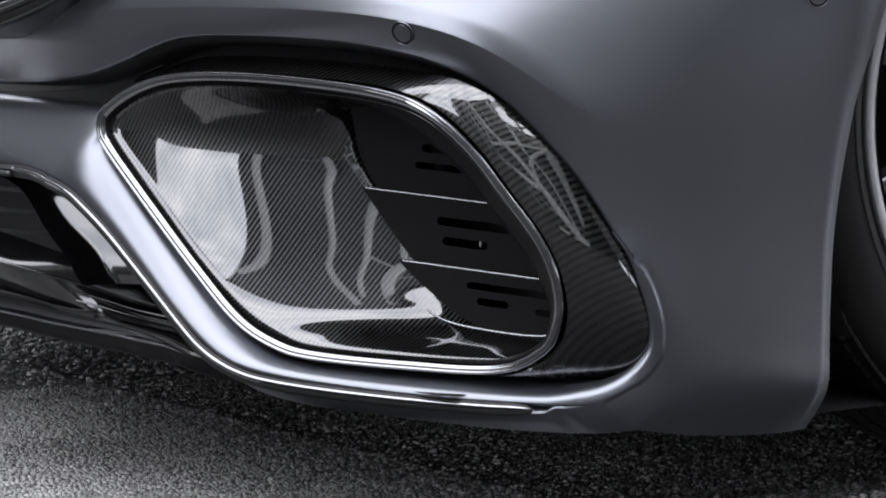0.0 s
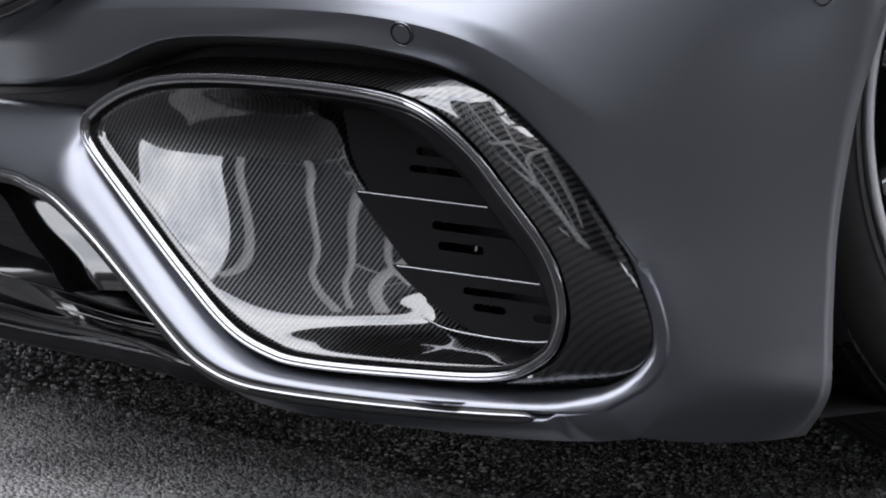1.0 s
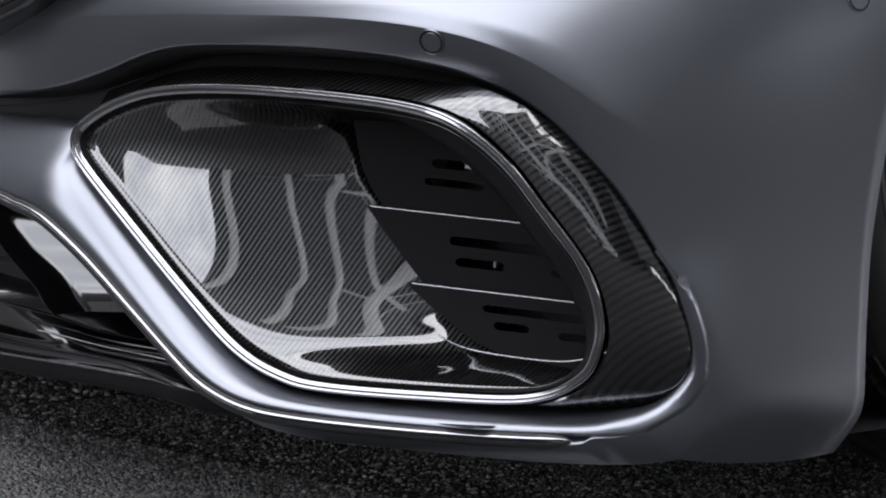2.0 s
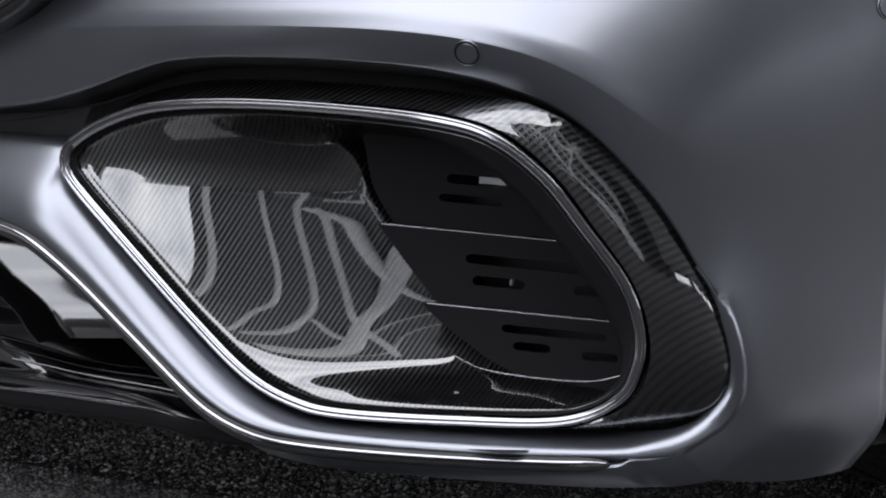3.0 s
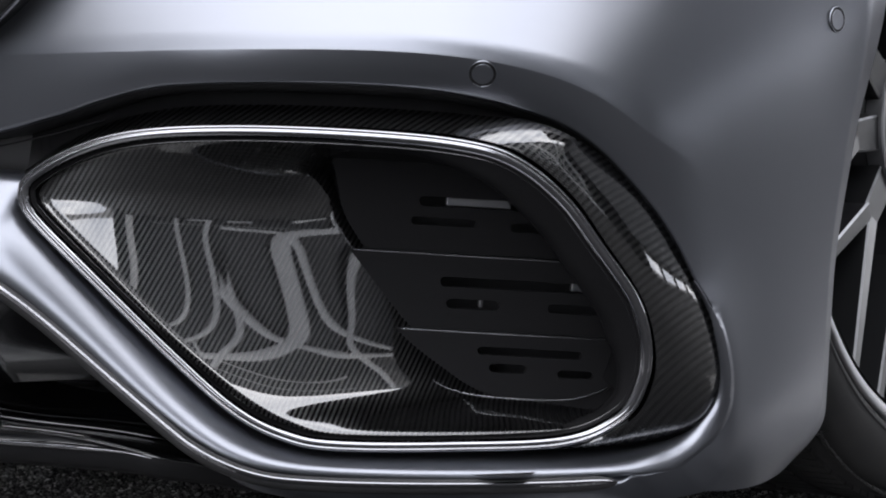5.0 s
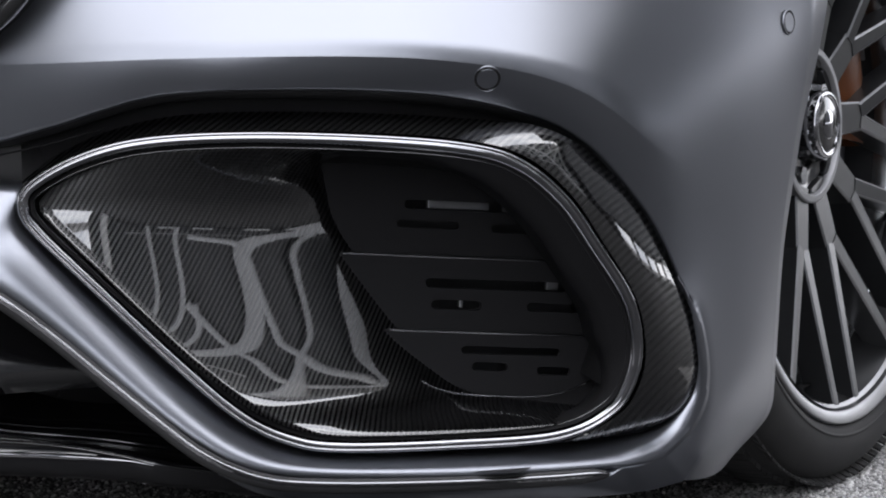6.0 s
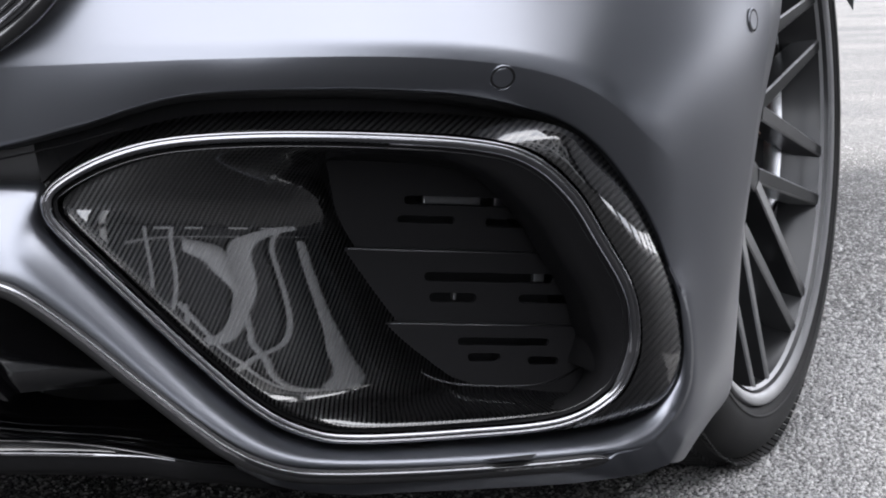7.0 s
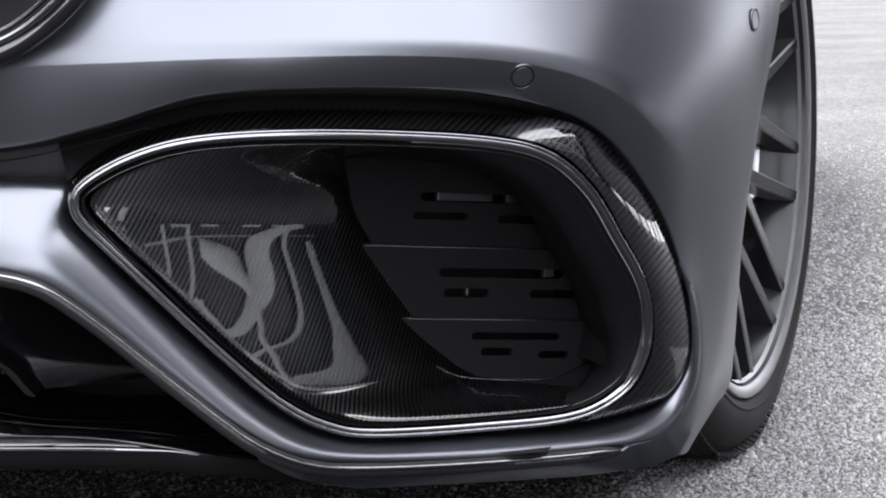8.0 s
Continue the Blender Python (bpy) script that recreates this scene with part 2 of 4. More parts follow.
def sweep(path, profile, front, closed=False, centre=None, taper=None):
    """A profile of (out, forward) pairs carried along a path; front is the way the face looks."""
    k = len(path)
    front = Vector(front).normalized()
    rings = []
    for i, p in enumerate(path):
        a = path[(i - 1) % k] if closed or i else path[i]
        c = path[(i + 1) % k] if closed or i < k - 1 else path[i]
        t = (c - a).normalized()
        out = t.cross(front).normalized()
        if centre is not None and out.dot(p - Vector(centre)) < 0:
            out = -out
        fw = front - t * front.dot(t)
        fw.normalize()
        s = taper(i / (k - 1)) if taper else 1.0
        rings.append([p + out * (x * s) + fw * (y * s) for x, y in profile])
    rows = [[r[j] for r in rings] for j in range(len(profile))]
    rows.append(rows[0])
    return sheet(rows, close_u=closed)


def round_profile(w, d, n=14, power=2.4):
    """A rounded, slightly squared section w wide and d deep."""
    out = []
    for i in range(n):
        a = 2 * math.pi * i / n
        c, s = math.cos(a), math.sin(a)
        out.append((w / 2 * math.copysign(abs(c) ** (2 / power), c), d / 2 * math.copysign(abs(s) ** (2 / power), s)))
    return out


def box(bm, size, m=None, bevel=0.0):
    r = bmesh.ops.create_cube(bm, size=1.0)
    bmesh.ops.scale(bm, vec=size, verts=r["verts"])
    if bevel:
        es = list({e for v in r["verts"] for e in v.link_edges})
        got = bmesh.ops.bevel(bm, geom=es, offset=bevel, segments=2, affect="EDGES", profile=0.6)
        vs = list({v for f in got["faces"] for v in f.verts} | {v for v in r["verts"] if v.is_valid})
    else:
        vs = r["verts"]
    if m is not None:
        bmesh.ops.transform(bm, matrix=m, verts=vs)
    return vs


def lathe(profile, n=64):
    """A bmesh of (radius, along x) pairs turned about the x axis."""
    rows = [[V(x, r * math.cos(2 * math.pi * i / n), r * math.sin(2 * math.pi * i / n)) for i in range(n)] for r, x in profile]
    return sheet(rows, close_u=True)


FACE = Vector((0.40, -0.91, 0.08)).normalized()

# ---- ground ----
bm = bmesh.new()
def ground_patch(bm, x0, x1, y0, y1, z=0.0):
    f = bm.faces.new([bm.verts.new(p) for p in ((x0, y0, z), (x1, y0, z), (x1, y1, z), (x0, y1, z))])
ground_patch(bm, -600, 600, -600, 600)
ground = tagged(part("ground", bm, ASPHALT), "coarse grey asphalt with pale stone chippings", "ground", kind="structure")

# dark ground sheets added out of view, so paint and scoop mirror darker ground
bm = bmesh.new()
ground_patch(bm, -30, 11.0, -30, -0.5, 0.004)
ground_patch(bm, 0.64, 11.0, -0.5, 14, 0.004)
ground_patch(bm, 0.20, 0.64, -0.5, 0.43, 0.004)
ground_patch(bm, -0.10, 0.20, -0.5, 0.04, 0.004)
road = tagged(part("road", bm, DARKENED_ASPHALT), "added dark ground sheets that darken the car's reflections", "road", kind="structure")

# dark sheet that paints the car's shade onto the asphalt
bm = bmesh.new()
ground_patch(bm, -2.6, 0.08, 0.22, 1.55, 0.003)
shade_sheet = tagged(part("car_shade_sheet", bm, DARKENED_ASPHALT), "dark sheet for the shade under the parked car", "ground", kind="structure")

# stones standing out of the asphalt, thinning out with distance
def chippings(patches, mat, base_z, share):
    rng = np.random.default_rng(4)
    base = np.array([(1, 0, 0), (0, 1, 0), (-1, 0, 0), (0, -1, 0), (0.5, 0.5, 0.8), (-0.5, 0.4, 0.85), (0.0, -0.6, 0.8)], float)
    tris = np.array([(0, 1, 4), (1, 5, 4), (1, 2, 5), (2, 3, 5), (5, 3, 6), (3, 0, 6), (0, 4, 6), (4, 5, 6)])
    verts, faces, total = [], [], 0
    for x0, x1, y0, y1, pitch, size in patches:
        nx, ny = int((x1 - x0) / pitch), int((y1 - y0) / pitch)
        gx, gy = np.meshgrid(np.arange(nx), np.arange(ny))
        c = np.stack([x0 + (gx.ravel() + rng.random(nx * ny)) * pitch, y0 + (gy.ravel() + rng.random(nx * ny)) * pitch], 1)
        c = c[rng.random(nx * ny) < share(c)]
        n = len(c)
        r = size * (0.45 + 0.75 * rng.random((n, 1)) ** 1.5)
        a = rng.random(n) * 6.283
        p = base[None] * np.stack([r * (0.8 + 0.5 * rng.random((n, 1))), r * (0.8 + 0.5 * rng.random((n, 1))), r * (0.45 + 0.5 * rng.random((n, 1)))], 2)
        p = p + (rng.random(p.shape) - 0.5) * (r * 0.35)[:, None]
        x = p[..., 0] * np.cos(a)[:, None] - p[..., 1] * np.sin(a)[:, None] + c[:, :1]
        y = p[..., 0] * np.sin(a)[:, None] + p[..., 1] * np.cos(a)[:, None] + c[:, 1:]
        z = np.where(base[None, :, 2] > 0, np.maximum(p[..., 2], 0.0003), -0.0005) + base_z
        verts.append(np.stack([x, y, z], 2).reshape(-1, 3))
        faces.append((tris[None] + (total + 7 * np.arange(n))[:, None, None]).reshape(-1, 3))
        total += 7 * n
    verts, faces = np.concatenate(verts), np.concatenate(faces)
    me = bpy.data.meshes.new("asphalt_chippings")
    me.vertices.add(len(verts))
    me.vertices.foreach_set("co", verts.ravel())
    me.loops.add(faces.size)
    me.loops.foreach_set("vertex_index", faces.ravel().astype(np.int32))
    me.polygons.add(len(faces))
    me.polygons.foreach_set("loop_start", np.arange(0, faces.size, 3, dtype=np.int32))
    me.polygons.foreach_set("use_smooth", np.ones(len(faces), dtype=bool))
    me.update(calc_edges=True)
    me.materials.append(mat)
    return new("asphalt_chippings", me)
def car_shade_mask(c):
    """1 in the car's painted shade, falling to 0 over a ragged border."""
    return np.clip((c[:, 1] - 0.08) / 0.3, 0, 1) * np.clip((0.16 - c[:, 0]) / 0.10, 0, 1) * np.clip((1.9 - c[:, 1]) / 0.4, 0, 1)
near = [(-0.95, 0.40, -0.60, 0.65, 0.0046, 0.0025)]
shaded_stones = chippings(near + [(-0.55, 0.20, 0.65, 1.50, 0.0075, 0.0040), (-2.3, -0.95, -0.5, 1.5, 0.0085, 0.0042)], SHADED_STONE, 0.003, car_shade_mask)
tagged(shaded_stones, "asphalt chippings darkened for the car's shade, with pale specks", "gravel", kind="stuff")
lit_stones = chippings(near + [(0.05, 0.60, 0.65, 1.70, 0.0056, 0.0031), (0.05, 0.60, 1.70, 5.0, 0.0080, 0.0036)], LIT_STONE, 0.0, lambda c: (1 - car_shade_mask(c)) * np.where(c[:, 1] < 1.5, 1.0, np.clip((5.2 - c[:, 1]) / 5.0, 0.0, 0.7)))
tagged(lit_stones, "asphalt chippings lightened for the bright ground beside the car", "gravel", kind="stuff")

# ---- car front corner ----
car = thing("car", "satin magnesium-grey car with gloss carbon bumper intake", "car")

RING = [(-0.2060, -0.1203, 0.3355), (-0.2010, -0.1187, 0.349), (-0.169, -0.108, 0.367), (-0.126, -0.094, 0.378), (-0.063, -0.072, 0.3805),
        (0.017, -0.043, 0.3765), (0.090, -0.017, 0.3685), (0.129, 0.000, 0.356), (0.156, 0.023, 0.328), (0.174, 0.047, 0.290),
        (0.190, 0.070, 0.251), (0.1935, 0.083, 0.218), (0.188, 0.088, 0.189), (0.172, 0.085, 0.164), (0.135, 0.066, 0.147),
        (0.065, 0.023, 0.146), (-0.004, -0.024, 0.150), (-0.036, -0.044, 0.158), (-0.068, -0.062, 0.178), (-0.110, -0.080, 0.220),
        (-0.168, -0.1050, 0.285), (-0.1995, -0.1175, 0.321)]
RING_CENTRE = (0.0, -0.02, 0.27)
ring_path = spline(RING, 300, True)
RING_SECTION = [(0.0056, -0.008), (0.0057, -0.0005), (0.0050, 0.0014), (0.0040, 0.0022), (0.0031, 0.0018), (0.0027, 0.0008), (0.0022, 0.0011), (0.0010, 0.0015), (-0.0004, 0.0011), (-0.0018, 0.0001), (-0.0032, -0.0017), (-0.0042, -0.0038), (-0.0050, -0.0060), (-0.0053, -0.009), (0.0, -0.010)]
part("trim_ring", sweep(ring_path, RING_SECTION, FACE, True, RING_CENTRE), CHROME, car, "chrome surround of the side intake")

# body edge over the pod, crease line, mid line and outer edge, station by station
POD_EDGE = [(-0.60, -0.085, 0.369), (-0.36, -0.114, 0.373), (-0.253, -0.116, 0.380), (-0.190, -0.108, 0.393), (-0.147, -0.100, 0.406), (-0.111, -0.091, 0.414),
    (-0.059, -0.077, 0.4165), (0.019, -0.045, 0.414), (0.086, -0.010, 0.406), (0.138, 0.023, 0.389), (0.172, 0.051, 0.364), (0.198, 0.085, 0.321),
    (0.210, 0.105, 0.291), (0.2174, 0.1233, 0.2608), (0.2255, 0.1405, 0.2355), (0.2291, 0.1548, 0.2082), (0.2294, 0.1630, 0.1817), (0.2262, 0.1628, 0.1574),
    (0.2165, 0.1488, 0.1363), (0.203, 0.125, 0.121)]
CREASE = [(-0.60, -0.090, 0.440), (-0.36, -0.122, 0.440), (-0.255, -0.125, 0.440), (-0.190, -0.116, 0.440), (-0.147, -0.107, 0.4405), (-0.110, -0.097, 0.4405),
    (-0.055, -0.082, 0.4405), (0.023, -0.055, 0.439), (0.094, -0.024, 0.434), (0.149, 0.009, 0.421), (0.184, 0.040, 0.402), (0.209, 0.078, 0.367),
    (0.220, 0.102, 0.338), (0.228, 0.126, 0.305), (0.236, 0.160, 0.262), (0.240, 0.180, 0.220), (0.241, 0.192, 0.180), (0.237, 0.190, 0.147),
    (0.226, 0.172, 0.124), (0.211, 0.152, 0.098)]
WAIST = [(-0.60, -0.078, 0.485), (-0.36, -0.110, 0.485), (-0.255, -0.113, 0.485), (-0.190, -0.1024, 0.485), (-0.147, -0.0907, 0.485), (-0.110, -0.0779, 0.485),
    (-0.055, -0.0600, 0.485), (0.023, -0.0284, 0.485), (0.0883, 0.0057, 0.485), (0.149, 0.0515, 0.485), (0.204, 0.111, 0.480), (0.242, 0.169, 0.450),
    (0.255, 0.205, 0.400), (0.252, 0.220, 0.330), (0.248, 0.230, 0.265), (0.246, 0.235, 0.212), (0.244, 0.240, 0.170), (0.240, 0.240, 0.140),
    (0.230, 0.235, 0.117), (0.213, 0.235, 0.0865)]
OUTER_EDGE = [(-0.60, -0.040, 0.60), (-0.36, -0.070, 0.60), (-0.255, -0.072, 0.60), (-0.190, -0.060, 0.60), (-0.147, -0.044, 0.60), (-0.110, -0.026, 0.60),
    (-0.055, -0.001, 0.60), (0.023, 0.0376, 0.60), (0.055, 0.070, 0.60), (0.118, 0.110, 0.60), (0.178, 0.182, 0.60), (0.238, 0.290, 0.60),
    (0.292, 0.350, 0.50), (0.272, 0.327, 0.355), (0.258, 0.321, 0.267), (0.251, 0.322, 0.195), (0.247, 0.325, 0.155), (0.243, 0.328, 0.129),
    (0.231, 0.332, 0.110), (0.204, 0.336, 0.0825)]
STATIONS = list(zip(POD_EDGE, CREASE, WAIST, OUTER_EDGE))
STEPS = 10
def flowing(i, p, k, m, o):
    """Past the corner the crease dies out into a smooth run from the pod's edge to the flank."""
    share = min(1.0, max(0.0, (i - 11.2) / 2.2)) * min(1.0, max(0.0, (17.5 - i) / 2.0))
    share = share * share * (3 - 2 * share)
    p, k, m, o = Vector(p), Vector(k), Vector(m), Vector(o)
    f = (k - p).length / max((m - p).length, 1e-6)
    run = p.lerp(m, f) + ((m - p) - (o - m).normalized() * (m - p).length) * (-0.5 * f * (1 - f))
    return tuple(k.lerp(run, share))
STATIONS = [(p, flowing(i, p, k, m, o), m, o) for i, (p, k, m, o) in enumerate(STATIONS)]
P, K, M, O = (station_curve([s[i] for s in STATIONS], STEPS) for i in range(4))
pod_mid = Vector((0.02, 0.02, 0.28))
rows = []
for depth, shrink in ((0.006, 0.0015), (0.0015, 0.0)):
    fade = [1.0 if i < 13 * STEPS else max(0.0, 1 - (i - 13 * STEPS) / STEPS) for i in range(len(P))]
    rows.append([p + ((-FACE) * depth + (pod_mid - p).normalized() * shrink) * g for p, g in zip(P, fade)])
rows.append(P)
for f in (0.06, 0.3, 0.6, 0.88, 0.97):
    rows.append([p.lerp(k, f) + FACE * 0.0015 * math.sin(math.pi * f) for p, k in zip(P, K)])
rows.append([k.copy() for k in K])
for i in range(1, 13):
    t = i / 12
    row = []
    for p, k, m, o in zip(P, K, M, O):
        # quadratic through k, m, o
        s = (m - k).length / ((m - k).length + (o - m).length)
        a = ((t - s) * (t - 1)) / (s)
        b3 = (t * (t - 1)) / (s * (s - 1))
        c = (t * (t - s)) / (1 - s)
        row.append(k * a + m * b3 + o * c)
    rows.append(row)
rows.append([o + Vector((-0.012, 0.004, 0)) for o in rows[-1]])
rows.append([o + Vector((-0.030, 0.004, 0)) for o in rows[-2]])
# fair the sheet: along its length everywhere, and across the crease where it dies out round the corner
grid = np.array([[tuple(q) for q in r] for r in rows])
col = np.arange(grid.shape[1])
fade_in = np.clip((col - 11.4 * STEPS) / (2.4 * STEPS), 0.0, 1.0)[None, :, None]
last = len(rows) - 1
tail_out = np.clip((18.4 * STEPS - col) / (2.4 * STEPS), 0.0, 1.0)[None, :, None]
for _ in range(90):
    along, across = np.zeros_like(grid), np.zeros_like(grid)
    along[:, 1:-1] = (grid[:, :-2] + grid[:, 2:]) / 2 - grid[:, 1:-1]
    across[1:-1] = (grid[:-2] + grid[2:]) / 2 - grid[1:-1]
    step = np.zeros_like(grid)
    step[8:last - 2] += 0.45 * along[8:last - 2]
    step[9:last - 2] += 0.10 * across[9:last - 2]
    step[4:9] += fade_in * (0.35 * along[4:9] + 0.30 * across[4:9])
    grid += step * tail_out
# the band below the crease follows the faired crease line
for j, f in enumerate((0.06, 0.3, 0.6, 0.88, 0.97)):
    band = grid[2] + f * (grid[8] - grid[2]) + np.array(FACE) * 0.0015 * math.sin(math.pi * f)
    grid[3 + j] = grid[3 + j] * fade_in[0] + band * (1 - fade_in[0])
rows = [[Vector(q) for q in r] for r in grid]
seal = [[p - FACE * d + (pod_mid - p).normalized() * w for p in P] for d, w in ((0.0055, 0.0012), (0.012, 0.004), (0.03, 0.007), (0.07, 0.006))]
part("pod_seal", sheet(seal, flip=True), BLACK, car, "black seal behind the painted edge")
skin_rows = rows

# lower blade between ring and chrome strip
STRIP = [(-0.60, -0.205, 0.290), (-0.44, -0.172, 0.296), (-0.305, -0.150, 0.293), (-0.262, -0.144, 0.285), (-0.239, -0.141, 0.279), (-0.220, -0.135, 0.268),
         (-0.190, -0.122, 0.242), (-0.150, -0.107, 0.204), (-0.107, -0.093, 0.165), (-0.087, -0.086, 0.149), (-0.068, -0.077, 0.1375),
         (-0.050, -0.066, 0.1295), (-0.030, -0.052, 0.1245), (0.010, -0.026, 0.120), (0.070, 0.014, 0.116), (0.135, 0.0555, 0.1142), (0.1720, 0.0790, 0.1150)]
strip_path = [p + FACE * 0.0016 for p in spline(STRIP, 240)]
STRIP_SECTION = [(-0.0042, -0.005), (-0.0044, 0.0006), (-0.0036, 0.0028), (-0.0024, 0.0036), (-0.0012, 0.0034), (-0.0004, 0.0024), (0.0014, 0.0012), (0.0032, -0.0006), (0.0042, -0.0030), (0.0042, -0.006), (0.0, -0.007)]
def strip_taper(f):
    return 1.0 if f < 0.97 else max(0.08, math.sqrt(max(0.0, 1 - ((f - 0.97) / 0.03) ** 2)))
part("lower_strip", sweep(strip_path, STRIP_SECTION, FACE, centre=RING_CENTRE, taper=strip_taper), CHROME, car, "slim chrome strip along the lower blade")

seat_path = [p + FACE * 0.0008 for p in strip_path]
part("strip_seat", sweep(seat_path, [(x * 1.36, y) for x, y in STRIP_SECTION[:2]] + [(x * 1.30, y * 0.45) for x, y in STRIP_SECTION[2:8]] + [(x * 1.36, y) for x, y in STRIP_SECTION[8:]], FACE, centre=RING_CENTRE, taper=strip_taper), BLACK, car, "black seat line round the chrome strip")
BLADE_INNER = [(-0.60, -0.190, 0.366), (-0.36, -0.140, 0.359), (-0.26, -0.118, 0.354), (-0.213, -0.106, 0.350), (-0.212, -0.108, 0.335), (-0.203, -0.106, 0.322),
    (-0.172, -0.092, 0.283), (-0.116, -0.068, 0.217), (-0.073, -0.048, 0.173), (-0.040, -0.032, 0.152), (-0.004, -0.012, 0.143), (0.065, 0.035, 0.139),
    (0.120, 0.072, 0.137), (0.160, 0.100, 0.1345), (0.182, 0.116, 0.136), (0.197, 0.131, 0.140), (0.209, 0.145, 0.149), (0.219, 0.154, 0.164),
    (0.224, 0.154, 0.183), (0.225, 0.148, 0.205), (0.223, 0.138, 0.231), (0.2150, 0.1285, 0.2600)]
BLADE_OUTER = [(-0.60, -0.205, 0.296), (-0.44, -0.172, 0.302), (-0.32, -0.152, 0.299), (-0.268, -0.146, 0.291), (-0.244, -0.142, 0.285), (-0.222, -0.136, 0.275),
    (-0.188, -0.122, 0.247), (-0.146, -0.107, 0.207), (-0.103, -0.093, 0.169), (-0.066, -0.078, 0.142), (-0.028, -0.053, 0.130), (0.050, -0.001, 0.122),
    (0.120, 0.046, 0.1195), (0.165, 0.080, 0.1195), (0.187, 0.102, 0.1185), (0.203, 0.125, 0.121), (0.2165, 0.1488, 0.1363), (0.2262, 0.1628, 0.1574),
    (0.2294, 0.1630, 0.1817), (0.2291, 0.1548, 0.2082), (0.2255, 0.1405, 0.2355), (0.2174, 0.1233, 0.2608)]
BLADE = list(zip(BLADE_INNER, BLADE_OUTER))
BI, BO = (station_curve([s[i] for s in BLADE], STEPS) for i in range(2))
sink = [min(1.0, max(0.0, (a.x - 0.16) / 0.04)) for a in BI]
BI = [a + Vector((-0.57, 0.80, -0.04)) * 0.004 * k * min(1.0, (c - a).length / 0.02) for a, c, k in zip(BI, BO, sink)]
bow = [FACE.lerp(Vector((0.88, -0.45, 0.10)), k).normalized() for k in sink]
rows = [[a + Vector((-0.004, 0.03, 0.0)) for a in BI]]
ledge = [min(1.0, max(0.0, (4.2 * STEPS - i) / (1.2 * STEPS))) for i in range(len(BI))]
CRISP = {0.0: -0.003, 0.08: 0.0, 0.18: 0.0016, 0.30: 0.0030, 0.44: 0.0044, 0.58: 0.0054, 0.72: 0.0054, 0.84: 0.0042, 0.93: 0.0024, 0.98: 0.0008, 1.0: -0.002}
for f, d in ((0.0, -0.013), (0.08, -0.0075), (0.18, -0.0025), (0.30, 0.0018), (0.44, 0.0050), (0.58, 0.0068), (0.72, 0.0068), (0.84, 0.0052), (0.93, 0.0028), (0.98, 0.0008), (1.0, -0.002)):
    rows.append([a.lerp(c, f) + w * ((d * (1 - g) + CRISP[f] * g) * (1 - k) + 0.003 * k * math.sin(math.pi * f)) * min(1.0, (c - a).length / 0.045) for a, c, w, k, g in zip(BI, BO, bow, sink, ledge)])
rows.append([c - FACE * 0.012 * (1 - k) + Vector((0, 0, -0.003)) * (1 - k) - Vector((0.004, 0, 0)) * k for c, k in zip(BO, sink)])
def skin_way(c):
    j = min(range(len(P)), key=lambda q: (P[q] - c).length_squared)
    return (P[j] - K[j]).normalized()
ways = [skin_way(c) for c in BO]
shares = (0.0, 0.08, 0.18, 0.30, 0.44, 0.58, 0.72, 0.84, 0.93, 0.98, 1.0)
for row, f in zip(rows[1:], shares):
    u = 1 - f
    for j, (a, c, w, k) in enumerate(zip(BI, BO, ways, sink)):
        if k > 0:
            flow = c * (1 - u) ** 2 + (c + w * 0.6 * (c - a).length) * (2 * u * (1 - u)) + a * u * u
            row[j] = row[j].lerp(flow, k * k * (3 - 2 * k))
grid = np.array([[tuple(q) for q in r] for r in rows])
hold = np.clip(1 - np.array(sink) * 3, 0, 1)[None, 1:-1, None]
for _ in range(40):
    grid[1:-1, 1:-1] += 0.4 * hold * ((grid[1:-1, :-2] + grid[1:-1, 2:]) / 2 - grid[1:-1, 1:-1])
blade_rows = [[Vector(q) for q in r] for r in grid]

# lip below the strip, tucked under
LIP = [((-0.094, -0.080, 0.148), (-0.088, -0.060, 0.132)), ((-0.066, -0.070, 0.133), (-0.058, -0.051, 0.1165)), ((-0.030, -0.047, 0.1205), (-0.018, -0.025, 0.106)),
       ((0.010, -0.021, 0.1165), (0.030, 0.008, 0.1015)), ((0.070, 0.019, 0.1125), (0.086, 0.045, 0.0975)), ((0.135, 0.062, 0.1105), (0.135, 0.077, 0.095)),
       ((0.166, 0.086, 0.1115), (0.170, 0.103, 0.0945)), ((0.1765, 0.0938, 0.1165), (0.182, 0.115, 0.0947)), ((0.187, 0.103, 0.1175), (0.194, 0.127, 0.0950)), ((0.203, 0.1252, 0.1210), (0.211, 0.152, 0.0975))]
LA, LB = (station_curve([s[i] for s in LIP], 10) for i in range(2))
rows = [[a + Vector((0, 0.012, 0.006)) for a in LA], LA]
ease = [min(1.0, max(0.0, (i - 5 * 10) / 30)) for i in range(len(LA))]
for f, d in ((0.06, 0.0004), (0.3, 0.0018), (0.6, 0.0022), (0.88, 0.0010), (0.97, 0.0004)):
    rows.append([a.lerp(c, f) + FACE * (d * (1 - g) + 0.0015 * math.sin(math.pi * f) * g) for a, c, g in zip(LA, LB, ease)])
rows += [LB, [c + Vector((-0.02, 0.04, -0.001)) for c in LB], [c + Vector((-0.10, 0.30, 0.01)) for c in LB]]

